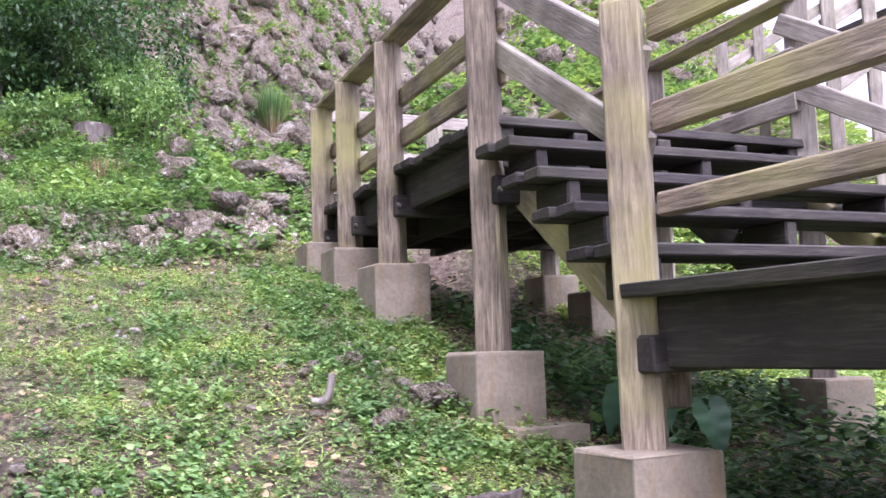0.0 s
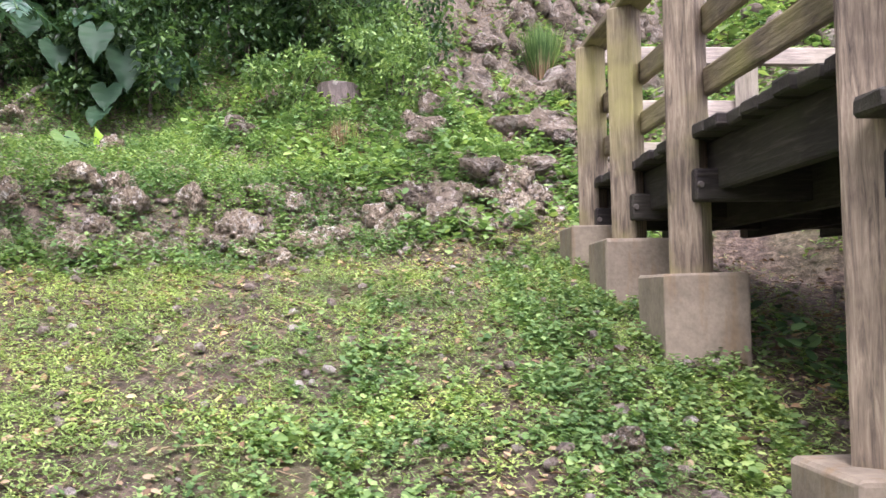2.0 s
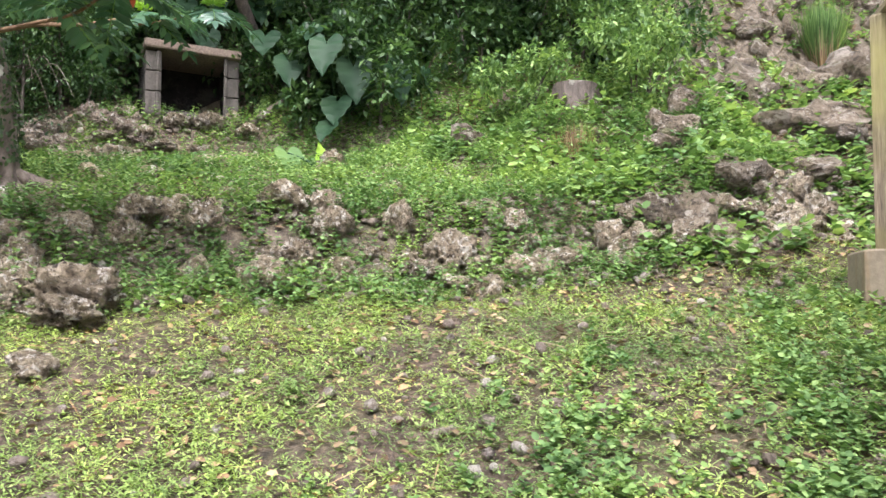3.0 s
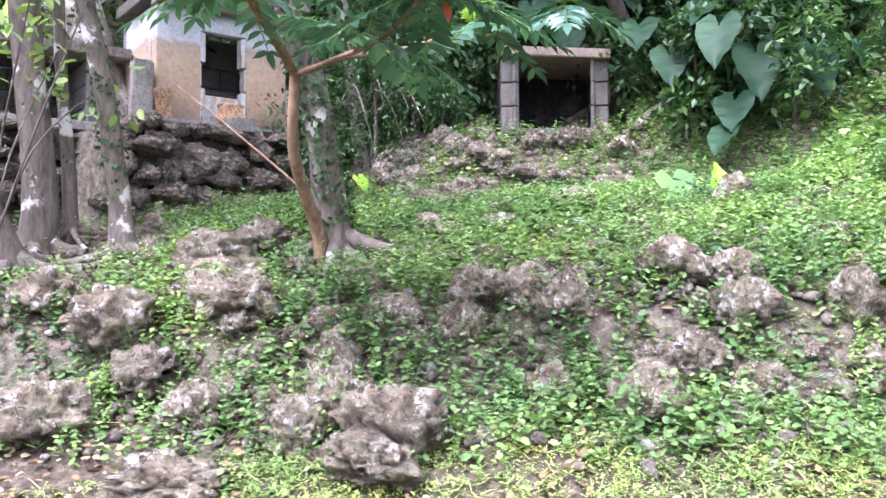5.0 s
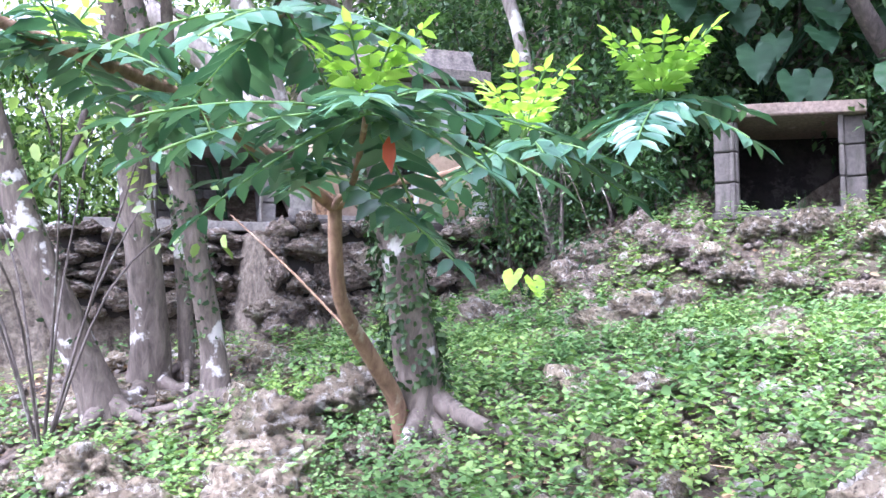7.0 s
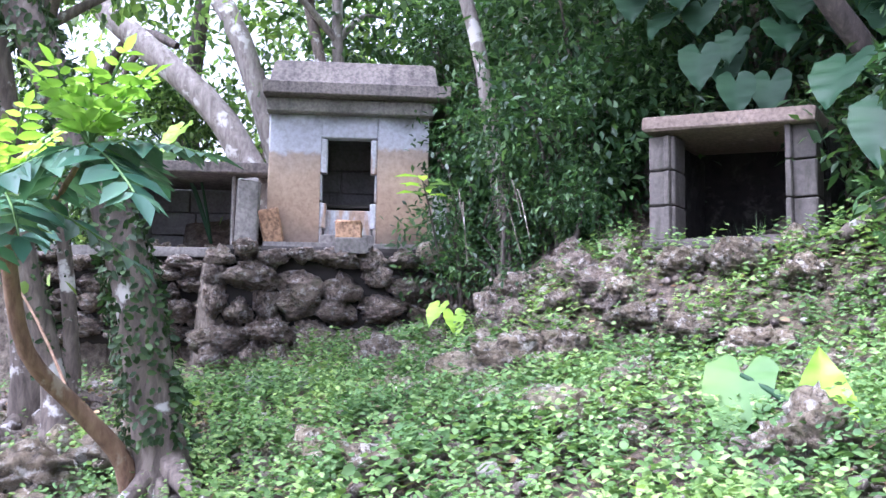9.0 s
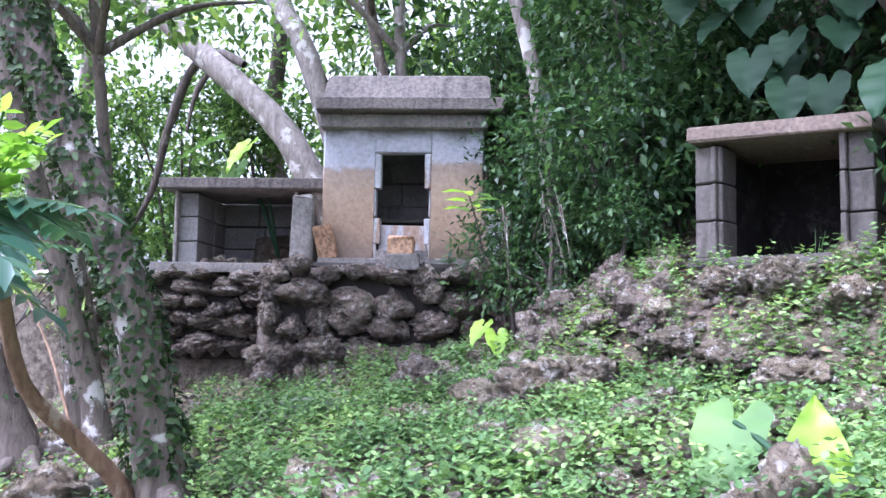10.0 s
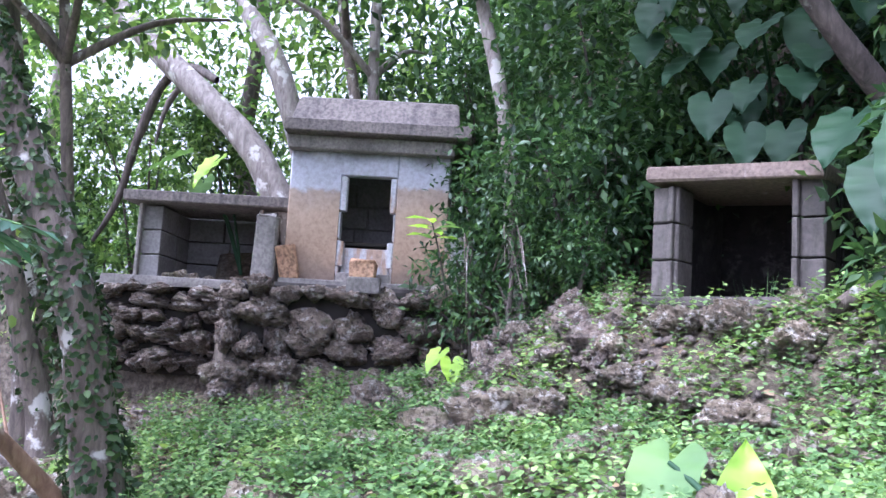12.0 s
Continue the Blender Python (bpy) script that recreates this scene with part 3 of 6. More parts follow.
# ---- the tombs ----
def plaster_material():
    m, nt, b = material("blue_and_rust_plaster")
    vec = coords(nt)
    sep = nt.nodes.new("ShaderNodeSeparateXYZ")
    tc = nt.nodes.new("ShaderNodeNewGeometry")
    nt.links.new(tc.outputs["Position"], sep.inputs[0])
    n1 = noise_node(nt, 3.2, 6, 0.6, tc.outputs["Position"])
    n2 = noise_node(nt, 30, 6, 0.65, tc.outputs["Position"])
    h = nt.nodes.new("ShaderNodeMath")
    h.operation = "MULTIPLY_ADD"
    nt.links.new(n1.outputs["Fac"], h.inputs[0])
    h.inputs[1].default_value = 0.37
    nt.links.new(sep.outputs["Z"], h.inputs[2])
    mr = nt.nodes.new("ShaderNodeMapRange")
    nt.links.new(h.outputs[0], mr.inputs["Value"])
    mr.inputs["From Min"].default_value, mr.inputs["From Max"].default_value = 3.654, 4.650
    col = ramp(nt, mr.outputs["Result"], [(0.0, (0.16, 0.12, 0.09)), (0.25, (0.33, 0.235, 0.155)), (0.50, (0.40, 0.30, 0.21)), (0.66, (0.36, 0.29, 0.225)), (0.70, (0.46, 0.47, 0.51)), (0.84, (0.47, 0.49, 0.54)), (0.93, (0.22, 0.225, 0.235))]).outputs["Color"]
    g = ramp(nt, n2.outputs["Fac"], [(0.34, (0.78, 0.76, 0.74)), (0.6, (1.06, 1.06, 1.06))])
    col = mixed(nt, 1.0, col, g.outputs["Color"], "MULTIPLY")
    nt.links.new(col, b.inputs["Base Color"])
    b.inputs["Roughness"].default_value = 0.85
    bumped(nt, b, n2.outputs["Fac"], 0.4, 0.01)
    return m


PLASTER = plaster_material()


def placed(name, parent, size, r, f, z, mat, base, label="", bevel=0.01, lean=0.0, wob=0.003):
    """A block of a tomb: r along its front, f forward of it, z the height of its underside."""
    o, fwd, right = base
    ob = part(name, box_bm(size, bevel, wob, 2, int(r * 97 + f * 31)), mat, parent, label)
    p = o + right * r + fwd * f
    ob.matrix_basis = Matrix.Translation((p.x, p.y, z + size[2] / 2)) @ Matrix.Rotation(math.atan2(right.y, right.x), 4, "Z") @ Matrix.Rotation(lean, 4, "Y")
    return ob


base1 = (F1, N1, R1)
tomb = thing("gabled_tomb", (F1.x, F1.y, 2.98), "small concrete tomb with stained plaster front, gabled roof and open doorway", "tomb")
placed("front_wall", tomb, (0.385, 0.12, 0.98), -0.415, -0.06, 2.98, PLASTER, base1)
placed("front_wall", tomb, (0.385, 0.12, 0.98), 0.392, -0.06, 2.98, PLASTER, base1)
placed("lintel", tomb, (0.425, 0.118, 0.176), -0.012, -0.06, 3.786, PLASTER, base1, "pale blue-grey plastered lintel")
placed("side_wall", tomb, (0.12, 0.70, 0.98), -0.55, -0.47, 2.98, PLASTER, base1)
placed("side_wall", tomb, (0.12, 0.70, 0.98), 0.53, -0.47, 2.98, PLASTER, base1)
placed("back_wall", tomb, (1.19, 0.1, 0.98), -0.01, -0.87, 2.98, CONCRETE_BLOCK, base1)
placed("floor_slab", tomb, (1.24, 1.0, 0.06), 0.0, -0.42, 2.93, CONCRETE_TOMB, base1)
for z, hgt, inset in ((2.985, 0.12, 0.02), (3.105, 0.19, 0.045), (3.31, 0.2, 0.012), (3.52, 0.26, 0.045)):
    for sgn, r in ((1, -0.222 + inset / 2), (-1, 0.198 - inset / 2)):
        placed("door_jamb", tomb, (inset + 0.004, 0.1, hgt), r, -0.058, z, CONCRETE_PLASTER, base1, "grey-blue cement door jamb")
placed("door_sill", tomb, (0.40, 0.13, 0.07), -0.012, -0.055, 2.985, CONCRETE_TOMB, base1)
placed("door_panel", tomb, (0.37, 0.05, 0.20), -0.012, -0.10, 3.05, CONCRETE_PLASTER, base1, "low blue-grey cement panel closing the doorway")
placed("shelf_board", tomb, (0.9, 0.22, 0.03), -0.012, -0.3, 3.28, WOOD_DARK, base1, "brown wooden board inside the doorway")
for row in range(3):
    for k in range(3):
        placed("concrete_block", tomb, (0.36, 0.03, 0.18), -0.38 + 0.37 * k + 0.1 * (row % 2), -0.80, 3.3 + 0.19 * row, CONCRETE_BLOCK, base1)
placed("cornice", tomb, (1.24, 0.2, 0.10), -0.005, -0.0, 3.955, CONCRETE_TOMB, base1)
placed("eave", tomb, (1.375, 1.24, 0.10), 0.045, -0.42, 4.06, CONCRETE_ROOF, base1, "lichen-spotted concrete eave slab", 0.012)
bm = bmesh.new()
roof_v = [bm.verts.new(v) for v in ((-0.61, 0.12, 0), (0.645, 0.12, 0), (0.645, -0.86, 0), (-0.61, -0.86, 0), (-0.58, 0.02, 0.2), (0.62, 0.02, 0.2), (0.62, -0.3, 0.3), (-0.58, -0.3, 0.3), (0.62, -0.84, 0.16), (-0.58, -0.84, 0.16))]
for idx in ((0, 1, 5, 4), (4, 5, 6, 7), (7, 6, 8, 9), (9, 8, 2, 3), (1, 2, 8, 6, 5), (0, 4, 7, 9, 3), (3, 2, 1, 0)):
    bm.faces.new([roof_v[i] for i in idx])
bmesh.ops.recalc_face_normals(bm, faces=bm.faces[:])
bmesh.ops.bevel(bm, geom=bm.edges[:], offset=0.012, segments=2, affect="EDGES")
rf = part("roof", bm, CONCRETE_ROOF, tomb, "weathered grey concrete gable roof with lichen")
rf.matrix_basis = Matrix.Translation((F1.x, F1.y, 4.158)) @ Matrix(((R1.x, N1.x, 0, 0), (R1.y, N1.y, 0, 0), (0, 0, 1, 0), (0, 0, 0, 1)))
placed("wing_wall", tomb, (0.24, 0.3, 0.42), 0.70, -0.12, 2.95, CONCRETE_PLASTER, base1, "low stained cement wing wall")

stele = part("stone_stele", box_bm((0.155, 0.16, 0.5), 0.03, 0.012, 3, 5), CONCRETE_TOMB)
q = near_tomb(-0.735, 0.02, 3.2)
stele.matrix_basis = Matrix.Translation(q) @ Matrix.Rotation(math.atan2(R1.y, R1.x), 4, "Z") @ Matrix.Rotation(0.02, 4, "Y")
tagged(stele, "short mossy grey concrete pillar beside the tomb", "pillar")
plank = part("leaning_slab", box_bm((0.14, 0.035, 0.25), 0.01, 0.006, 1, 3), CORAL_ORANGE)
plank.matrix_basis = Matrix.Translation(near_tomb(-0.565, 0.06, 3.105)) @ Matrix.Rotation(math.atan2(R1.y, R1.x), 4, "Z") @ Matrix.Rotation(-0.2, 4, "Y") @ Matrix.Rotation(0.2, 4, "X")
tagged(plank, "brown stone slab leaning against the tomb front", "slab")
bm = box_bm((0.21, 0.17, 0.16), 0.03, 0.012, 2, 9)
for v in bm.verts:
    k = 0.82 + 0.18 * (v.co.z + 0.08) / 0.16
    v.co.x *= k
    v.co.y *= k
block = part("coral_block", bm, CORAL_ORANGE)
block.matrix_basis = Matrix.Translation(near_tomb(-0.0, 0.12, 3.065)) @ Matrix.Rotation(math.atan2(R1.y, R1.x), 4, "Z")
tagged(block, "orange-brown tapered coral stone block before the doorway", "stone block")
plate = part("paving_block", box_bm((0.24, 0.1, 0.11), 0.015, 0.006, 2, 2), CONCRETE_TOMB)
plate.matrix_basis = Matrix.Translation(near_tomb(0.03, 0.28, 2.95)) @ Matrix.Rotation(math.atan2(R1.y, R1.x), 4, "Z")
tagged(plate, "grey cut stone set in the top of the dry wall", "stone block")

low = thing("low_tomb", near_tomb(-1.42, -0.73, 2.96), "low open-fronted concrete block tomb with a flat slab roof", "tomb")
fl = -0.73
placed("roof_slab", low, (1.46, 0.95, 0.09), -1.36, fl - 0.34, 3.60, CONCRETE_ROOF, base1, "dark weathered flat roof slab")
for z in range(3):
    placed("concrete_block", low, (0.165, 0.42, 0.196), -1.872, fl - 0.22, 2.975 + 0.205 * z, CONCRETE_BLOCK, base1)
    placed("concrete_block", low, (0.165, 0.40, 0.196), -1.872, fl - 0.64, 2.975 + 0.205 * z, CONCRETE_BLOCK, base1)
    placed("concrete_block", low, (0.12, 0.42, 0.196), -0.90, fl - 0.22, 2.975 + 0.205 * z, CONCRETE_BLOCK, base1)
    placed("concrete_block", low, (0.12, 0.40, 0.196), -0.90, fl - 0.64, 2.975 + 0.205 * z, CONCRETE_BLOCK, base1)
    for k in range(3):
        if not (z == 1 and k == 2):
            placed("concrete_block", low, (0.385, 0.1, 0.196), -1.62 + 0.395 * k + 0.06 * (z % 2) - 0.05, fl - 0.8, 2.975 + 0.205 * z, CONCRETE_BLOCK, base1)
placed("back_wall", low, (1.3, 0.06, 0.66), -1.4, fl - 0.89, 2.95, CONCRETE_BLOCK, base1)
placed("pilaster", low, (0.03, 0.06, 0.62), -1.97, fl + 0.0, 2.975, CONCRETE_TOMB, base1)
placed("pilaster", low, (0.03, 0.06, 0.62), -0.965, fl + 0.0, 2.975, CONCRETE_TOMB, base1)
placed("ledge", low, (1.72, 1.2, 0.08), -1.44, fl - 0.32, 2.90, CONCRETE_TOMB, base1, "cracked grey concrete ledge")
rng = random.Random(21)
for k, (r, sz) in enumerate(((-1.72, 0.10), (-1.60, 0.13), (-1.5, 0.11), (-1.38, 0.10), (-1.15, 0.1), (-1.05, 0.12))):
    q = near_tomb(r, fl - 0.05, 0)
    ob = new("rock", ROCKS[STONE.name][k])
    ob.matrix_basis = Matrix.Translation((q.x, q.y, 2.98 + sz * 0.25)) @ Matrix.Rotation(k, 4, "Z") @ Matrix.Diagonal((sz, sz, sz * 0.8, 1))
    tagged(ob, "small pale coral stone lying on the tomb ledge", "rock", "stones on the ledge")



def settle(first, place):
    """Set all that was built since `first` down at its place, as one group."""
    group = [ob for ob in bpy.data.objects if ob not in first and ob.parent is None]
    for ob in group:
        ob.matrix_basis = place @ ob.matrix_basis
    return set(group)


SETTLED = settle(made_before, Matrix.Translation((-7.54, 3.305, 3.50)) @ Matrix.Rotation(math.atan2(0.898, -0.44) - math.atan2(R1.y, R1.x), 4, "Z")
                 @ Matrix.Scale(0.905, 4) @ Matrix.Translation((-F1.x, -F1.y, -2.98)))
made_before = set(bpy.data.objects)
CONCRETE_TAN = concrete_material("tan_slab_concrete", (0.222, 0.170, 0.133), (0.17, 0.13, 0.10), (0.40, 0.36, 0.32), 0.62, 0.6)
CONCRETE_BROWN = concrete_material("mossy_brown_block", (0.115, 0.102, 0.088), (0.06, 0.054, 0.047), (0.045, 0.042, 0.03), 0.5, 0.75)
# Near-black rock: the shade inside the tomb is put into its colour.
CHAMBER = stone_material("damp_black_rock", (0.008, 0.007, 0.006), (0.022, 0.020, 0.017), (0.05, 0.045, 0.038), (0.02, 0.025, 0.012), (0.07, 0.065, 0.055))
R2, N2 = Vector((0.326, 0.945, 0)), Vector((0.945, -0.326, 0))
base2 = (Vector((-7.04, 5.41, 0)), N2, R2)
side_tomb = thing("slab_roofed_tomb", (-6.9, 5.85, 2.9), "open concrete block tomb with a thick slab roof in shrubs", "tomb")
placed("roof_slab", side_tomb, (0.94, 0.9, 0.085), 0.465, -0.42, 3.507, CONCRETE_TAN, base2, "thick weathered tan roof slab", 0.012, 0.05)
for z in range(3):
    for r, w in ((0.085, 0.155), (0.862, 0.125)):
        placed("concrete_block", side_tomb, (w, 0.19, 0.196), r, -0.135, 2.90 + 0.204 * z, CONCRETE_BROWN, base2)
        placed("pilaster", side_tomb, (0.035, 0.03, 0.196), r + (0.04 if r < 0.5 else -0.075), -0.025, 2.90 + 0.204 * z, CONCRETE_BROWN, base2)
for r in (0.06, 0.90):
    placed("chamber_wall", side_tomb, (0.1, 0.62, 0.62), r, -0.545, 2.88, CHAMBER, base2, "rough stone chamber wall, coloured dark for the shade inside", 0.03, 0, 0.015)
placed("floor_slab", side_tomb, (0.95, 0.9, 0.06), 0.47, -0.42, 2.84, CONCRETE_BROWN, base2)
placed("back_wall", side_tomb, (0.95, 0.14, 0.70), 0.47, -0.84, 2.84, CHAMBER, base2, "rough rock at the back of the tomb, coloured dark for its shade", 0.03, 0, 0.02)


SETTLED |= settle(made_before, Matrix.Translation((-6.845, 5.367, 3.415)) @ Matrix.Rotation(math.atan2(0.978, 0.21) - math.atan2(R2.y, R2.x), 4, "Z")
                  @ Matrix.Scale(0.89, 4) @ Matrix.Translation((7.04, -5.41, -2.90)))


# ---- trees ----
def rand_dirs(rng, n, flat=0.5):
    d = rng.normal(size=(n, 3))
    d[:, 2] = d[:, 2] * flat
    return d / (np.linalg.norm(d, axis=1, keepdims=True) + 1e-9)


def ivy_on(tree, points, radii, count, seed, size=(0.02, 0.045), mat=None, spread_r=1.15):
    rng = np.random.default_rng(seed)
    pts = np.array(points, float)
    seg = rng.integers(0, len(pts) - 1, count)
    t = rng.random(count)[:, None]
    c = pts[seg] * (1 - t) + pts[seg + 1] * t
    rad = (np.array(radii)[seg] * (1 - t[:, 0]) + np.array(radii)[seg + 1] * t[:, 0])
    ang = rng.random(count) * 2 * np.pi
    out = np.stack([np.cos(ang), np.sin(ang), np.zeros(count)], 1)
    place = c + out * rad[:, None] * spread_r
    d = out * 0.35 + rand_dirs(rng, count, 1.0) * 0.8 + np.array([0, 0, -0.4])
    return leaves("ivy", place, d, out, rng.uniform(*size, count), LEAF4, mat or LEAF_IVY, tree, "small dark creeping ivy leaves")


def clump(rng, centre, radius, n, size):
    """Places, directions, ups and sizes of leaves filling a loose lump."""
    d = rng.normal(size=(n, 3))
    d /= np.linalg.norm(d, axis=1, keepdims=True)
    r = rng.random(n) ** 0.5
    place = np.asarray(centre) + d * r[:, None] * np.asarray(radius)
    direction = d * 0.5 + rng.normal(size=(n, 3)) * 0.5 + np.array([0, 0, -0.15])
    up = np.tile([0, 0, 1.0], (n, 1)) + rng.normal(size=(n, 3)) * 0.4
    return place, direction, up, rng.uniform(*size, n)


def crown(tree, centres, radius, n, size, mat, seed, shape=LEAF4, name="crown", label=""):
    rng = np.random.default_rng(seed)
    sets = [clump(rng, c, np.array(radius) * rng.uniform(0.7, 1.2), n, size) for c in centres]
    return leaves(name, *[np.concatenate([q[i] for q in sets]) for i in range(4)], shape, mat, tree, label)


# ivy-covered tree by the bank
tree1 = thing("ivy_covered_tree", (-4.75, 3.8, 2.05), "leaning tree trunk spotted with lichen and covered in ivy", "tree")
pts = [(-4.76, 3.82, 1.95), (-4.74, 3.78, 2.25), (-4.64, 3.68, 2.92), (-4.5, 3.4, 3.6), (-4.4, 3.12, 4.2), (-4.3, 2.9, 5.2), (-4.2, 2.7, 6.4)]
rad = [0.14, 0.09, 0.072, 0.066, 0.062, 0.055, 0.045]
tube("trunk", pts, rad, BARK, tree1, 14, "", 0.05, 1)
ivy_on(tree1, pts[1:], rad[1:], 4200, 5, spread_r=1.25)
for k, (dx, dy, ln) in enumerate(((0.42, 0.62, 1.0), (0.5, -0.1, 0.7), (0.2, 0.5, 0.6), (-0.3, -0.4, 0.8), (0.35, 0.25, 0.5))):
    p = [(-4.75 + dx * u * ln, 3.8 + dy * u * ln, (land_at(-4.75 + dx * u * ln, 3.8 + dy * u * ln) + 0.12 * (1 - u) ** 2 + 0.01)) for u in (0.08, 0.35, 0.7, 1.0, 1.3)]
    tube("root", p, [0.05, 0.032, 0.022, 0.015, 0.008], BARK, tree1, 8, "", 0.08, k)
crown(tree1, [(-4.3 + 0.5 * math.cos(i), 2.6 + 0.6 * math.sin(i * 1.7), 5.6 + 0.3 * (i % 3)) for i in range(9)], (0.5, 0.5, 0.3), 160, (0.07, 0.13), LEAF_FOREST, 3)

# young tree with feathered leaves
tree2 = thing("feather_leaved_sapling", (-4.77, 3.94, 2.3), "young tree with brown stems, glossy feathered leaves and lime shoots", "tree")
SETTLED.add(tree2)
FORK, TIP_A, TIP_B, TIP_C = (-4.339, 3.808, 3.158), (-3.617, 4.801, 3.29), (-3.712, 4.477, 3.23), (-3.19, 4.21, 3.18)
LIMB, LIMB_END, TIP_D = (-3.75, 3.59, 3.365), (-3.40, 3.42, 3.42), (-3.3, 4.0, 3.44)
tube("trunk", [(-4.79, 3.95, 2.2), (-4.76, 3.93, 2.47), (-4.62, 3.86, 2.66), (-4.44, 3.80, 2.86), FORK], [0.04, 0.034, 0.03, 0.026, 0.024], BARK_BROWN, tree2, 10)
tube("branch", [FORK, LIMB, LIMB_END, tuple(2 * q - p for p, q in zip(LIMB, LIMB_END))], [0.022, 0.02, 0.017, 0.012], BARK_BROWN, tree2, 8)
tube("branch", [FORK, (-4.16, 4.02, 3.20), (-3.95, 4.25, 3.19), TIP_B], [0.017, 0.013, 0.01, 0.006], BARK_BROWN, tree2, 7)
tube("branch", [(-3.95, 4.25, 3.19), (-3.78, 4.55, 3.21), TIP_A], [0.009, 0.007, 0.005], BARK_BROWN, tree2, 7)
tube("branch", [FORK, (-3.9, 3.95, 3.12), (-3.5, 4.1, 3.1), TIP_C], [0.013, 0.010, 0.008, 0.006], BARK_BROWN, tree2, 7)
tube("branch", [LIMB, (-3.55, 3.8, 3.4), TIP_D], [0.012, 0.009, 0.006], BARK_BROWN, tree2, 7)
tube("branch", [(-4.60, 3.85, 2.68), (-4.72, 3.55, 2.95), (-4.80, 3.25, 3.20)], [0.006, 0.005, 0.003], BARK_BROWN, tree2, 7)


def feather_leaves(tree, specs, mat, seed, size, pairs, name="leaf", label=""):
    """Feathered leaves: each a bent midrib with pairs of leaflets and one at its tip."""
    rng = np.random.default_rng(seed)
    for base, d, length in specs:
        P, D, U, S = [], [], [], []
        base, d = np.array(base, float), np.array(d, float)
        d /= np.linalg.norm(d)
        side = np.cross(d, [0, 0, 1.0])
        side /= np.linalg.norm(side) + 1e-6
        prev = base
        n = int(pairs * rng.uniform(0.8, 1.15))
        chain = [base]
        for k in range(n):
            f = (k + 1) / n
            p = base + d * length * f + np.array([0, 0, -0.22 * length * f * f])
            chain.append(p)
            run = (p - prev) / np.linalg.norm(p - prev)
            prev = p
            up = np.cross(side, run)
            for sg in (1, -1):
                P.append(p)
                D.append(side * sg * 0.9 + run * 0.4 + np.array([0, 0, -0.2]) + rng.normal(size=3) * 0.1)
                U.append(up + rng.normal(size=3) * 0.15)
                S.append(size * rng.uniform(0.8, 1.1) * (0.75 + 0.5 * math.sin(math.pi * min(f + 0.1, 1))))
        P.append(prev)
        D.append(run)
        U.append(up)
        S.append(size)
        blade = leaves(name, P, D, U, S, LEAFLET, mat, tree, label)
        picked = chain[:: max(1, len(chain) // 4)] + [chain[-1]]
        rib = tube("midrib", [tuple(c - np.array(tree.matrix_basis.translation)) for c in picked], [0.0028] * len(picked), LEAF_WEED, None, 4)
        rib.parent = blade


rng = random.Random(31)
green, lime = [], []
for tip, count, ln in ((TIP_A, 6, 0.26), (TIP_B, 6, 0.27), (TIP_C, 12, 0.36), ((-3.55, 4.05, 3.12), 5, 0.3), (LIMB, 7, 0.33), (LIMB_END, 10, 0.36), ((-4.2, 3.95, 3.34), 6, 0.3), (TIP_D, 8, 0.33)):
    for k in range(count):
        a = 6.283 * k / count + rng.uniform(-0.3, 0.3)
        green.append((tip, (math.cos(a), math.sin(a), rng.uniform(-0.45, 0.35)), ln * rng.uniform(0.75, 1.25)))
for tip, count in ((TIP_A, 11), (TIP_B, 9), (TIP_C, 8), (LIMB_END, 4)):
    for k in range(count):
        a = 6.283 * k / count + rng.uniform(-0.3, 0.3)
        lime.append((tip, (0.6 * math.cos(a), 0.6 * math.sin(a), 1.0), 0.21 * rng.uniform(0.75, 1.2)))
feather_leaves(tree2, green, LEAF_PINNATE, 7, 0.094, 9)
feather_leaves(tree2, lime, LEAF_YOUNG, 9, 0.05, 7, "young_leaf", "bright lime-green young leaves")
leaves("red_leaf", [(-3.168, 4.259, 3.13)], [(0.2, 0.1, -1)], [(1, 0, 0)], [0.075], LEAFLET, LEAF_RED, tree2, "single orange-red ageing leaflet")

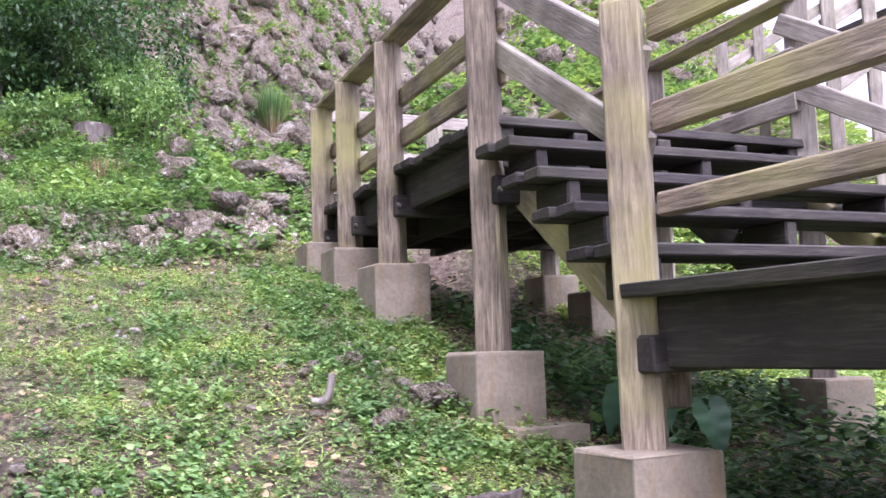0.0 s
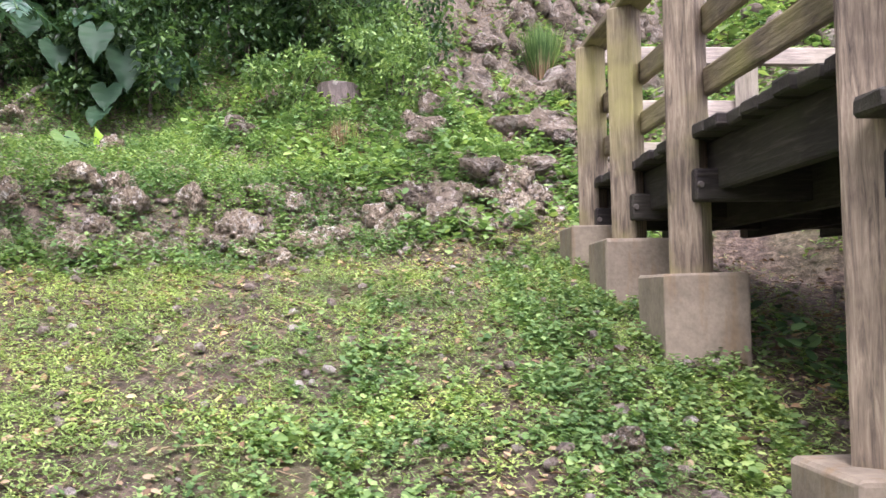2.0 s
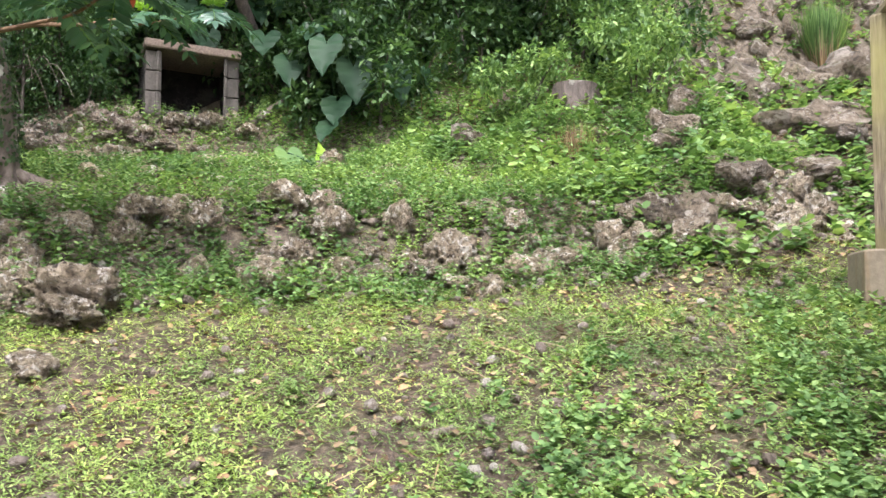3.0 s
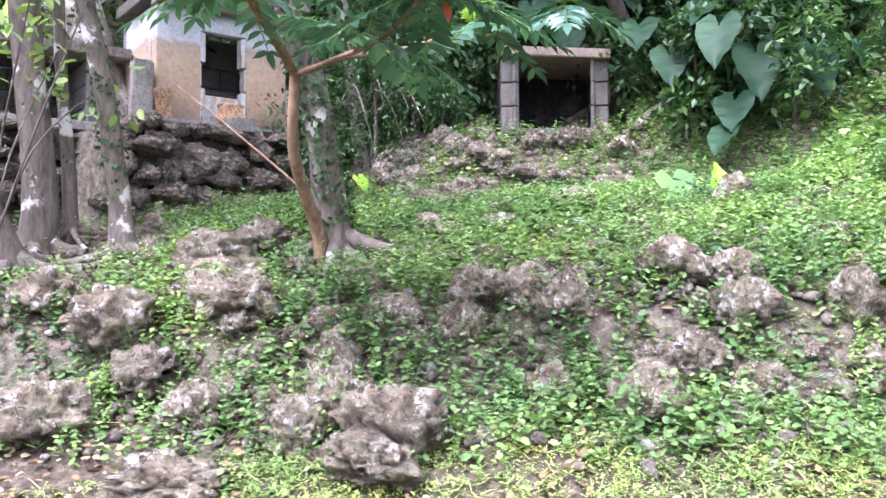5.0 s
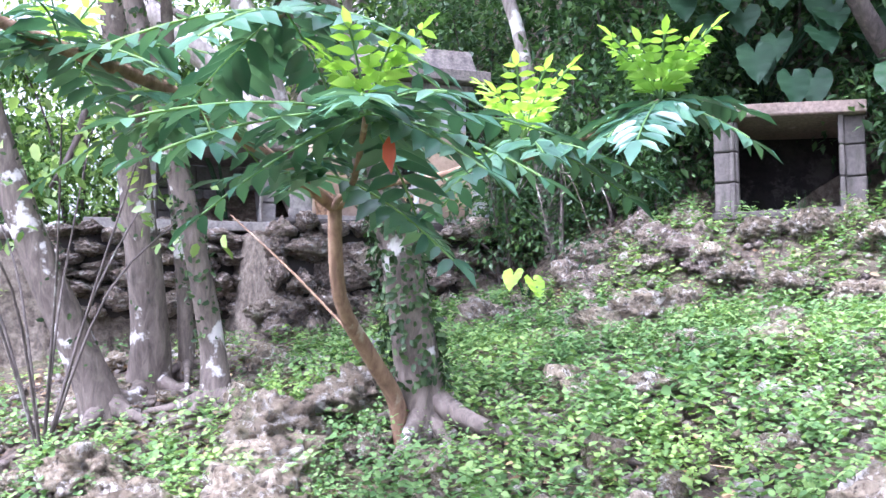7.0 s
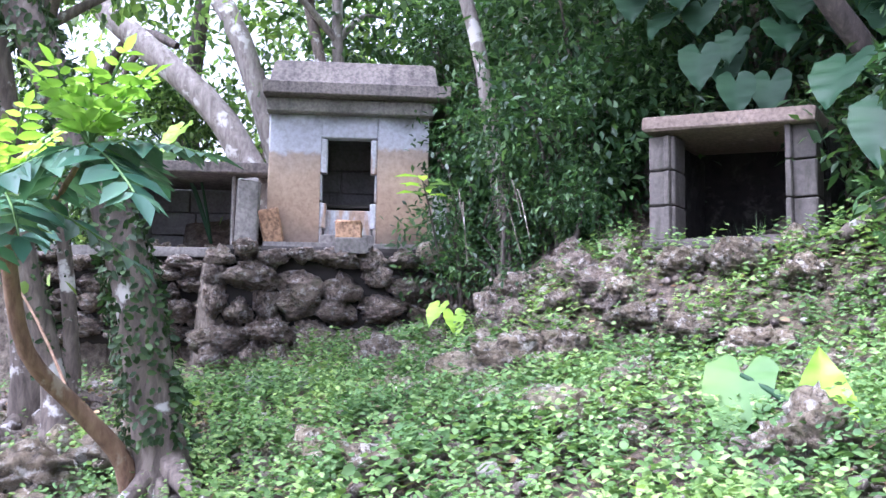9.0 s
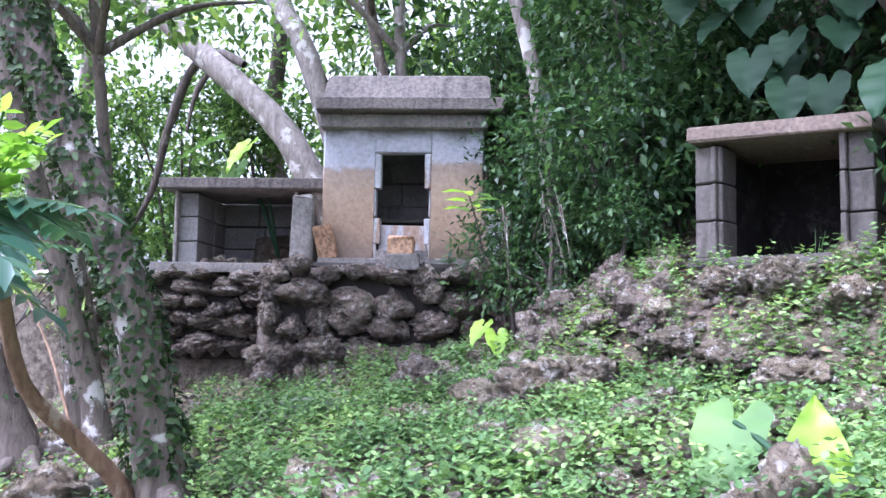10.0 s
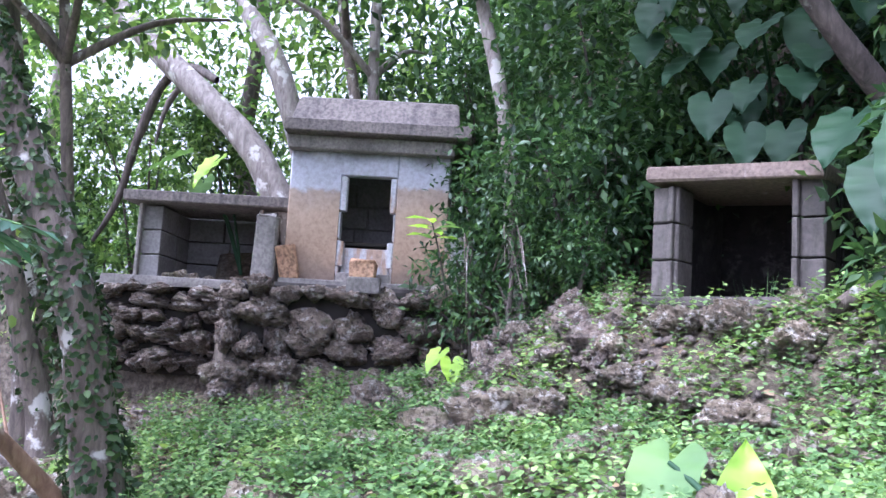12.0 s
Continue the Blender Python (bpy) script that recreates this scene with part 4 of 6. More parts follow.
# mottled trees before the low tomb
for name, label, pts, rad, mat, ivy in (
        ("mottled_tree", "pale lichen-mottled tree trunk before the low tomb", [(-5.72, 2.18, 2.1), (-5.66, 2.2, 2.5), (-5.55, 2.16, 3.2), (-5.41, 2.1, 4.07), (-5.3, 1.9, 5.2), (-5.1, 1.8, 6.5)], [0.125, 0.095, 0.085, 0.075, 0.065, 0.05], BARK, 60),
        ("mottled_tree", "thin dark tree trunk with ivy and white lichen", [(-5.36, 2.68, 2.1), (-5.34, 2.66, 2.4), (-5.16, 2.6, 3.04), (-4.98, 2.45, 3.8), (-4.9, 2.3, 4.6), (-4.8, 2.2, 6)], [0.09, 0.06, 0.052, 0.048, 0.04, 0.03], BARK, 700),
        ("mottled_tree", "leaning lichen-spotted trunk with spreading root foot", [(-5.4, 2.08, 2.05), (-5.34, 2.0, 2.3), (-5.2, 1.78, 2.9), (-5.1, 1.6, 3.5), (-5.0, 1.4, 4.3), (-4.9, 1.2, 5.5)], [0.12, 0.09, 0.08, 0.075, 0.065, 0.05], BARK, 120),
        ("mottled_tree", "slender pale tree trunk beside the low tomb", [(-5.85, 2.35, 2.15), (-5.82, 2.34, 2.6), (-5.74, 2.3, 3.3), (-5.6, 2.3, 4.2), (-5.5, 2.2, 5.4)], [0.05, 0.04, 0.034, 0.03, 0.02], BARK, 60)):
    t = thing(name, pts[0], label, "tree", "trees before the low tomb")
    tube("trunk", pts, rad, mat, t, 12, "", 0.05, int(rad[0] * 100))
    if ivy:
        ivy_on(t, pts[1:], rad[1:], ivy, ivy)
    for k in range(5):
        a = k * 1.3 + rad[0] * 9
        p = [(pts[0][0] + math.cos(a) * u, pts[0][1] + math.sin(a) * u, land_at(pts[0][0] + math.cos(a) * u, pts[0][1] + math.sin(a) * u) + 0.02 + 0.25 * max(0, 0.25 - u)) for u in (0.04, 0.18, 0.36)]
        tube("root", p, [rad[0] * 0.55, rad[0] * 0.28, 0.012], mat, t, 7, "", 0.1, k)
    top = pts[-2]
    for k in range(4):
        a = k * 1.7 + rad[0] * 20
        e = (top[0] + 0.9 * math.cos(a), top[1] + 0.9 * math.sin(a), top[2] + 0.5)
        tube("branch", [top, ((top[0] + e[0]) / 2, (top[1] + e[1]) / 2, top[2] + 0.35), e], [0.03, 0.02, 0.008], mat, t, 6)
    crown(t, [(top[0] + math.cos(k * 1.7) * 0.7, top[1] + math.sin(k * 1.7) * 0.7, top[2] + 0.5 + 0.2 * (k % 2)) for k in range(7)], (0.5, 0.5, 0.28), 130, (0.06, 0.11), LEAF_FOREST, int(rad[0] * 1000))

# twigs with small leaves hanging in front of the mottled trees
t = thing("understory_bush", (-4.9, 2.0, 2.2), "thin twiggy bush with sparse yellow-green leaves", "bush")
for k in range(9):
    a = k * 0.7
    e = (-4.9 + 0.7 * math.cos(a), 2.0 + 0.6 * math.sin(a), 3.1 + 0.25 * (k % 3))
    tube("twig", [(-4.9, 2.0, land_at(-4.9, 2.0)), (-4.9 + 0.25 * math.cos(a), 2.0 + 0.25 * math.sin(a), 2.7), e], [0.008, 0.006, 0.003], BARK_DARK, t, 5)
crown(t, [(-4.9 + 0.6 * math.cos(k * 0.7), 2.0 + 0.5 * math.sin(k * 0.7), 3.05 + 0.25 * (k % 3)) for k in range(9)], (0.3, 0.3, 0.25), 28, (0.05, 0.09), LEAF_GRASS, 77, LEAF4, "foliage")

# forest trees behind the tombs
FOREST = (
    ("leaning_tree", "long pale leaning trunk behind the tombs", [(-8.25, 2.75, 3.0), (-8.06, 2.18, 4.02), (-7.93, 1.32, 4.8), (-7.84, 0.4, 5.61), (-7.7, -0.6, 6.6)], [0.13, 0.11, 0.10, 0.09, 0.07], BARK_PALE),
    ("forest_tree", "grey forked tree trunk behind the tomb roof", [(-8.75, 2.6, 3.0), (-8.49, 2.14, 4.78), (-8.57, 1.6, 5.57), (-8.6, 1.2, 6.8)], [0.12, 0.09, 0.085, 0.06], BARK_PALE),
    ("forest_tree", "thin grey tree trunk behind the tomb roof", [(-8.85, 3.05, 3.0), (-8.7, 2.95, 4.7), (-8.75, 2.9, 6.8)], [0.06, 0.045, 0.03], BARK_PALE),
    ("forest_tree", "thin grey tree trunk behind the tomb roof", [(-8.6, 3.25, 3.2), (-8.55, 2.7, 5.0), (-8.7, 2.3, 6.8)], [0.05, 0.045, 0.03], BARK),
    ("broken_trunk", "short pale broken trunk rising among the shrubs", [(-7.95, 4.5, 2.9), (-7.86, 4.31, 4.1), (-7.9, 4.09, 4.9), (-8.0, 3.9, 5.8)], [0.07, 0.05, 0.045, 0.03], BARK_PALE),
    ("forest_tree", "dark slanting tree limb at the edge of the thicket", [(-7.6, 6.9, 3.3), (-7.13, 6.33, 4.09), (-7.0, 6.0, 4.7), (-7.0, 5.6, 5.5)], [0.07, 0.055, 0.05, 0.04], BARK_DARK),
    ("forest_tree", "mottled grey tree standing beside the low tomb", [(-7.6, -0.2, 2.6), (-7.5, -0.4, 3.8), (-7.2, -0.3, 5.0), (-7.0, -0.6, 6.5)], [0.13, 0.1, 0.08, 0.06], BARK),
    ("forest_tree", "mottled grey tree far behind the low tomb", [(-9.4, -1.2, 2.6), (-9.2, -1.5, 4.2), (-9.0, -1.2, 5.6), (-9.1, -1.6, 7)], [0.12, 0.1, 0.08, 0.05], BARK_PALE),
    ("forest_tree", "mottled grey tree far behind the low tomb", [(-10.4, 0.6, 3.0), (-10.2, 0.4, 4.6), (-10.0, 0.7, 6.2), (-9.9, 0.6, 7.5)], [0.13, 0.1, 0.08, 0.05], BARK_DARK))
rng = random.Random(55)
for k, (name, label, pts, rad, mat) in enumerate(FOREST):
    g = land_at(pts[0][0], pts[0][1])
    pts[0] = (pts[0][0], pts[0][1], g - 0.1)
    t = thing(name, (pts[0][0], pts[0][1], g), label, "tree", "trees behind the tombs")
    tube("trunk", pts, rad, mat, t, 10, "", 0.05, k)
    top = pts[-1]
    ends = []
    for j in range(5):
        a = j * 1.25 + k
        o = pts[-2] if j % 2 else top
        e = (o[0] + 1.1 * math.cos(a), o[1] + 1.1 * math.sin(a), o[2] + rng.uniform(0.2, 0.9))
        ends.append(e)
        tube("branch", [o, ((o[0] + e[0]) / 2, (o[1] + e[1]) / 2, o[2] + 0.4), e], [0.035, 0.022, 0.008], mat, t, 6)
    if name != "broken_trunk":
        crown(t, ends + [(e[0] * 0.5 + top[0] * 0.5, e[1] * 0.5 + top[1] * 0.5, e[2] + 0.3) for e in ends], (0.65, 0.65, 0.4), 110, (0.07, 0.13), LEAF_FOREST, 300 + k)

# dark hanging vine on the leaning trunk
vine = thing("hanging_vine", (-7.9, 1.45, 4.7), "dark twisted vine hanging from the leaning trunk", "vine")
tube("stem", [(-7.85, 1.75, 4.72), (-7.87, 1.42, 4.86), (-7.85, 1.15, 4.72), (-7.8, 0.98, 4.25), (-7.78, 0.85, 3.75), (-7.7, 0.7, 3.4)], [0.03, 0.042, 0.04, 0.038, 0.03, 0.015], BARK_DARK, vine, 9, "", 0.15, 3)
tube("stem", [(-7.86, 1.5, 4.82), (-7.8, 1.3, 4.55), (-7.75, 1.25, 4.2)], [0.03, 0.025, 0.01], BARK_DARK, vine, 8, "", 0.15, 4)

# ---- shrubs and thicket ----
def bush(where, radius, n, size, mat, label, seed, lumps=9, name="bush", group="thicket"):
    x, y = where
    g = land_at(x, y)
    b_ = thing(name, (x, y, g), label, "bush", group)
    rng = random.Random(seed)
    cs = []
    for k in range(lumps + 4):
        a, u = rng.uniform(0, 6.28), rng.uniform(0.1, 0.95)
        c = (x + math.cos(a) * radius[0] * u, y + math.sin(a) * radius[1] * u, g + radius[2] * rng.uniform(0.08, 1.6))
        cs.append(c)
        if k % 4:
            continue
        tube("stem", [(x + 0.1 * math.cos(a), y + 0.1 * math.sin(a), g - 0.05), ((x + c[0]) / 2, (y + c[1]) / 2, g + (c[2] - g) * 0.6), c], [0.018, 0.012, 0.005], BARK_DARK, b_, 5)
    crown(b_, cs, (radius[0] * 0.5, radius[1] * 0.5, radius[2] * 0.42), n, size, mat, seed, LEAF2, "foliage")
    return b_


for k, (x, y, rx, rz, n, s0, s1, mat) in enumerate((
        (-7.55, 4.55, 0.5, 0.75, 230, 0.03, 0.055, LEAF_SHRUB), (-7.5, 4.95, 0.45, 0.8, 230, 0.03, 0.055, LEAF_SHRUB), (-7.9, 4.2, 0.55, 0.9, 200, 0.04, 0.07, LEAF_SHRUB),
        (-7.95, 5.0, 0.7, 1.1, 200, 0.05, 0.09, LEAF_SHRUB), (-8.2, 4.4, 0.7, 1.2, 200, 0.05, 0.1, LEAF_SHRUB), (-8.1, 5.8, 0.7, 0.9, 180, 0.05, 0.1, LEAF_SHRUB),
        (-7.75, 6.75, 0.6, 0.9, 260, 0.05, 0.1, LEAF_SHRUB), (-7.2, 6.9, 0.6, 0.75, 200, 0.05, 0.1, LEAF_SHRUB), (-6.9, 7.5, 0.7, 0.9, 220, 0.05, 0.1, LEAF_SHRUB), (-6.4, 7.9, 0.7, 0.8, 220, 0.05, 0.1, LEAF_SHRUB),
        (-6.0, 8.4, 0.8, 0.9, 260, 0.05, 0.1, LEAF_SHRUB), (-5.5, 8.1, 0.6, 0.7, 240, 0.05, 0.1, LEAF_SHRUB), (-6.6, 7.2, 0.6, 0.8, 240, 0.05, 0.1, LEAF_SHRUB), (-7.4, 7.6, 0.9, 1.2, 240, 0.06, 0.12, LEAF_SHRUB), (-6.6, 8.4, 1.0, 1.4, 260, 0.06, 0.12, LEAF_SHRUB), (-5.8, 9.2, 0.9, 1.1, 240, 0.06, 0.12, LEAF_SHRUB), (-7.3, 5.05, 0.2, 0.28, 150, 0.03, 0.055, LEAF_SHRUB), (-8.75, 4.0, 0.5, 1.0, 220, 0.05, 0.09, LEAF_SHRUB), (-5.0, 9.0, 0.7, 0.9, 240, 0.05, 0.1, LEAF_SHRUB), (-4.7, 9.6, 0.7, 1.0, 240, 0.05, 0.1, LEAF_SHRUB), (-7.9, 5.3, 0.5, 0.9, 220, 0.05, 0.09, LEAF_SHRUB), (-8.0, 6.2, 0.6, 1.1, 240, 0.05, 0.1, LEAF_SHRUB), (-4.6, 8.0, 0.35, 0.35, 200, 0.04, 0.07, LEAF_WEED), (-3.9, 8.75, 0.45, 0.4, 200, 0.04, 0.07, LEAF_WEED), (-5.3, 8.7, 0.6, 0.8, 240, 0.05, 0.1, LEAF_SHRUB), (-7.4, 8.4, 0.9, 1.1, 200, 0.06, 0.12, LEAF_SHRUB), (-6.6, 9.0, 0.9, 1.1, 200, 0.06, 0.12, LEAF_SHRUB),
        (-6.35, 6.75, 0.35, 0.45, 180, 0.05, 0.1, LEAF_SHRUB), (-6.0, 7.3, 0.45, 0.5, 180, 0.05, 0.1, LEAF_SHRUB), (-4.9, 8.9, 0.5, 0.5, 150, 0.04, 0.07, LEAF_WEED), (-4.3, 9.2, 0.5, 0.45, 150, 0.04, 0.07, LEAF_WEED),
        (-8.6, 1.6, 0.6, 0.8, 180, 0.05, 0.1, LEAF_FOREST), (-8.6, 0.6, 0.7, 0.9, 180, 0.05, 0.1, LEAF_FOREST), (-8.2, -0.3, 0.7, 1.0, 180, 0.05, 0.1, LEAF_FOREST), (-7.3, 0.35, 0.35, 0.45, 150, 0.05, 0.09, LEAF_WEED), (-9.4, -0.6, 0.9, 1.2, 180, 0.06, 0.12, LEAF_FOREST))):
    bush((x, y), (rx, rx, rz), n, (s0, s1), mat, "dense dark green broadleaf shrub in the thicket" if mat is LEAF_SHRUB else "loose bright green shrub at the wood's edge", 900 + k)


def thicket():
    """The leafy hillside behind everything, too thick to count."""
    rng = np.random.default_rng(17)
    n = 2600
    x, y = rng.uniform(-15, -7.6, n), rng.uniform(-9, 12, n)
    q1 = -((x + 7.65) * 0.819 + (y - 3.27) * 0.574)
    q2 = -((x + 7.04) * 0.945 - (y - 5.41) * 0.326)
    keep = (np.maximum(np.where(y < 2, q1 - 1.9, q1 - 1.2), q2 - 1.0) > 0)
    x, y = x[keep], y[keep]
    left = y < 2.0
    h = np.where(left, rng.uniform(0, 5.0, len(x)), rng.uniform(0, 2.6, len(x)) * (rng.random(len(x)) ** 0.7))
    thin = ~left | (rng.random(len(x)) < np.where(h > 2.0, 0.16, 0.75))
    x, y, h = x[thin], y[thin], h[thin]
    c = np.stack([x, y, land(x, y) + h], 1)
    sets = [clump(rng, ci, np.array([0.45, 0.45, 0.3]), 46, (0.08, 0.16)) for ci in c]
    return [np.concatenate([q[i] for q in sets]) for i in range(4)]


P_, D_, U_, S_ = thicket()
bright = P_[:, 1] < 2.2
tagged(leaves("forest_foliage", P_[bright], D_[bright], U_[bright], S_[bright], LEAF2, LEAF_FOREST), "bright green leafy woodland behind the low tomb", "foliage", kind="stuff")
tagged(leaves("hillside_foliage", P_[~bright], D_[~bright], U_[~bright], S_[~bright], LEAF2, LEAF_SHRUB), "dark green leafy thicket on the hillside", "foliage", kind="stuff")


def canopy(seed, n, xr, yr, zr, leaf):
    """Boughs overhead."""
    rng = np.random.default_rng(seed)
    c = np.stack([rng.uniform(*xr, n), rng.uniform(*yr, n), rng.uniform(*zr, n)], 1)
    sets = [clump(rng, ci, np.array([0.6, 0.6, 0.25]), 60, leaf) for ci in c]
    return [np.concatenate([q[i] for q in sets]) for i in range(4)]


# Crowns above the view, added to darken the slab-roofed tomb and shrubs.
tagged(leaves("hillside_canopy", *canopy(61, 230, (-10, -6.1), (3.9, 10.0), (4.9, 6.8), (0.09, 0.17)), LEAF2, LEAF_SHRUB), "dark green tree canopy over the hillside, added to shade the tomb", "foliage", kind="stuff")
tagged(leaves("wood_canopy", *canopy(62, 45, (-9, -4.2), (-1.5, 3.4), (4.7, 6.6), (0.07, 0.14)), LEAF2, LEAF_FOREST), "leafy boughs above the tombs", "foliage", kind="stuff")

# ---- broad-leaved plants ----
def heart_leaf_bm(length, wide=0.8, cup=0.12):
    """A heart-shaped leaf along x with a fold, wavy margin and lobes behind the stalk."""
    bm = bmesh.new()
    n = 18
    left, right, mid = [], [], []
    for i in range(n + 1):
        t = i / n
        x = -0.28 + 1.28 * t
        w = wide * 0.5 * (math.sin(math.pi * min(1, (t + 0.02)) ** 0.62) ** 0.85 if t < 1 else 0.0)
        if t < 0.22:
            w = wide * 0.5 * (0.25 + 0.75 * math.sin(t / 0.22 * math.pi / 2))
        gap = 0.10 * (1 - t / 0.22) if t < 0.22 else 0.0
        rip = 0.025 * math.sin(t * 25)
        z = -0.28 * t * t
        mid.append(bm.verts.new((x * length, gap * length, z * length)))
        mid2 = bm.verts.new((x * length, -gap * length, z * length)) if gap > 0 else mid[-1]
        left.append((mid[-1], bm.verts.new((x * length, (gap + w * 0.5) * length, (z + cup * 0.4 + rip) * length)), bm.verts.new((x * length, (gap + w) * length, (z + cup * 0.55 + rip) * length))))
        right.append((mid2, bm.verts.new((x * length, -(gap + w * 0.5) * length, (z + cup * 0.4 - rip) * length)), bm.verts.new((x * length, -(gap + w) * length, (z + cup * 0.55 - rip) * length))))
    for rows in (left, right):
        for i in range(n):
            for k in range(2):
                try:
                    bm.faces.new((rows[i][k], rows[i + 1][k], rows[i + 1][k + 1], rows[i][k + 1]))
                except ValueError:
                    pass
    bmesh.ops.recalc_face_normals(bm, faces=bm.faces[:])
    return bm


def broad_plant(name, base, specs, label, mat=None, group=""):
    """specs: tip place of each stalk, heading in degrees, droop in degrees, length."""
    b = (base[0], base[1], land_at(*base))
    plant = thing(name, b, label, "plant", group)
    for (x, y, z), head, droop, length, m in specs:
        tube("stalk", [b, ((b[0] * 0.6 + x * 0.4), (b[1] * 0.6 + y * 0.4), b[2] + (z - b[2]) * 0.6), (x, y, z)], [0.014, 0.011, 0.007], LEAF_BIG, plant, 6)
        lf = part("leaf", heart_leaf_bm(length), m, plant, smooth=True)
        lf.matrix_basis = Matrix.Translation((x, y, z)) @ Matrix.Rotation(radians(head), 4, "Z") @ Matrix.Rotation(radians(droop), 4, "Y")
    return plant


broad_plant("elephant_ear", (-4.86, 6.08), [((-4.86, 6.10, 2.36), 190, -80, 0.20, LEAF_YOUNG), ((-5.02, 5.88, 2.46), -10, 38, 0.26, LEAF_WEED), ((-4.72, 5.95, 2.2), -20, 10, 0.13, LEAF_YOUNG)], "small elephant-ear plant with one upright lime leaf")
broad_plant("elephant_ear", (-7.1, 4.25), [((-7.12, 4.17, 2.62), -10, 35, 0.16, LEAF_YOUNG), ((-7.02, 4.3, 2.57), 30, 40, 0.16, LEAF_YOUNG)], "seedling with paired bright heart-shaped leaves at the wall foot")
rng = random.Random(88)
for base, spread_x, n in (((-8.05, 5.95), (-7.75, -7.3), 8), ((-7.9, 6.75), (-7.6, -7.05), 8)):
    specs = []
    for k in range(n):
        y = base[1] + rng.uniform(-0.55, 0.6)
        specs.append(((rng.uniform(*spread_x), y, 3.85 + 0.12 * k + rng.uniform(-0.05, 0.1)), rng.uniform(-40, 40), rng.uniform(25, 72), rng.uniform(0.22, 0.36), LEAF_BIG))
    broad_plant("elephant_ear", base, specs, "large dark elephant-ear leaves hanging above the slab-roofed tomb", group="elephant ears")
broad_plant("elephant_ear", (-6.2, 6.95), [((-5.78, 6.62, 3.42), -40, 52, 0.36, LEAF_BIG), ((-5.9, 6.95, 3.3), -20, 58, 0.40, LEAF_BIG), ((-5.68, 7.25, 3.25), 0, 62, 0.34, LEAF_BIG), ((-6.15, 6.75, 3.7), -50, 25, 0.40, LEAF_BIG), ((-6.05, 7.35, 3.5), 30, 30, 0.38, LEAF_BIG), ((-5.75, 7.6, 3.3), 30, 60, 0.34, LEAF_BIG), ((-6.2, 7.05, 3.85), -15, 40, 0.34, LEAF_BIG), ((-5.95, 7.9, 3.4), 20, 50, 0.3, LEAF_BIG)], "large elephant-ear plant with broad drooping leaves", group="elephant ears")
broad_plant("elephant_ear", (-8.15, 2.0), [((-7.85, 1.9, 4.0), -10, 40, 0.3, LEAF_YOUNG), ((-7.8, 1.6, 4.05), -40, 20, 0.32, LEAF_WEED), ((-7.9, 1.75, 3.85), 10, 55, 0.26, LEAF_WEED)], "bright elephant-ear leaves behind the low tomb", group="elephant ears")
broad_plant("elephant_ear", (1.35, 5.1), [((1.15, 4.9, 1.05), -120, 50, 0.2, LEAF_BIG), ((1.3, 4.75, 1.0), -90, 55, 0.2, LEAF_BIG), ((1.5, 4.85, 0.98), -60, 55, 0.2, LEAF_BIG), ((1.05, 5.1, 0.95), -150, 50, 0.18, LEAF_BIG)], "shaded broad-leaved plant growing beneath the stair", group="elephant ears")

# ---- stump, dead fronds, grass tuft ----
bm = bmesh.new()
bmesh.ops.create_cone(bm, cap_ends=True, segments=16, radius1=0.24, radius2=0.19, depth=0.34)
for v in bm.verts:
    v.co += Vector((noise.noise(v.co * 4) * 0.06, noise.noise(v.co * 4 + Vector((5, 0, 0))) * 0.06, noise.noise(v.co * 6) * 0.03))
st = part("tree_stump", bm, BARK_DARK)
st.matrix_basis = Matrix.Translation((-4.2, 8.3, land_at(-4.2, 8.3) + 0.1))
tagged(st, "old brown tree stump on the slope", "stump")
bm = bmesh.new()
bmesh.ops.create_cone(bm, cap_ends=True, segments=14, radius1=0.1, radius2=0.085, depth=0.22)
bmesh.ops.subdivide_edges(bm, edges=bm.edges[:], cuts=2, use_grid_fill=True)
for v in bm.verts:
    v.co += Vector((noise.noise(v.co * 18) * 0.03, noise.noise(v.co * 18 + Vector((5, 0, 0))) * 0.03, noise.noise(v.co * 14) * 0.03))
st = part("tree_stump", bm, BARK_DARK)
st.matrix_basis = Matrix.Translation((0.92, 3.62, land_at(0.92, 3.62) + 0.08))
tagged(st, "dark rotting stump half hidden in weeds", "stump")


def tuft(x, y, count, length, mat, label, seed, name="grass_tuft"):
    rng = np.random.default_rng(seed)
    a = rng.random(count) * 6.283
    lean = rng.uniform(0.1, 0.8, count)
    d = np.stack([np.cos(a) * lean, np.sin(a) * lean, np.ones(count)], 1)
    g = land_at(x, y)
    p = np.stack([x + np.cos(a) * rng.uniform(0, 0.12, count), y + np.sin(a) * rng.uniform(0, 0.12, count), np.full(count, g)], 1)
    ob = leaves(name, p, d, np.stack([np.cos(a), np.sin(a), np.zeros(count)], 1), rng.uniform(0.5, 1.0, count) * length, (BLADE[0] * np.array([1, 0.35, 1]), BLADE[1]), mat)
    return tagged(ob, label, "grass")


tuft(-4.17, 12.62, 900, 0.75, LEAF_WEED, "tall green grass tuft on the rocky slope", 1)
tuft(-4.1, 12.55, 120, 0.6, LEAF_DEAD, "dry straw beneath the grass tuft", 2)
tuft(-3.6, 7.7, 160, 0.3, LEAF_DEAD, "heap of dry brown palm fronds", 3, "dead_fronds")
stick = thing("dead_branch", (0.09, 4.36, land_at(0.09, 4.36)), "short pale broken branch lying in the weeds", "branch")
tube("stem", [(0.0, 4.34, land_at(0.0, 4.34) + 0.03), (0.08, 4.36, land_at(0.08, 4.36) + 0.05), (0.10, 4.37, land_at(0.1, 4.37) + 0.16)], [0.018, 0.02, 0.014], BARK_PALE, stick, 7, "", 0.1, 1)
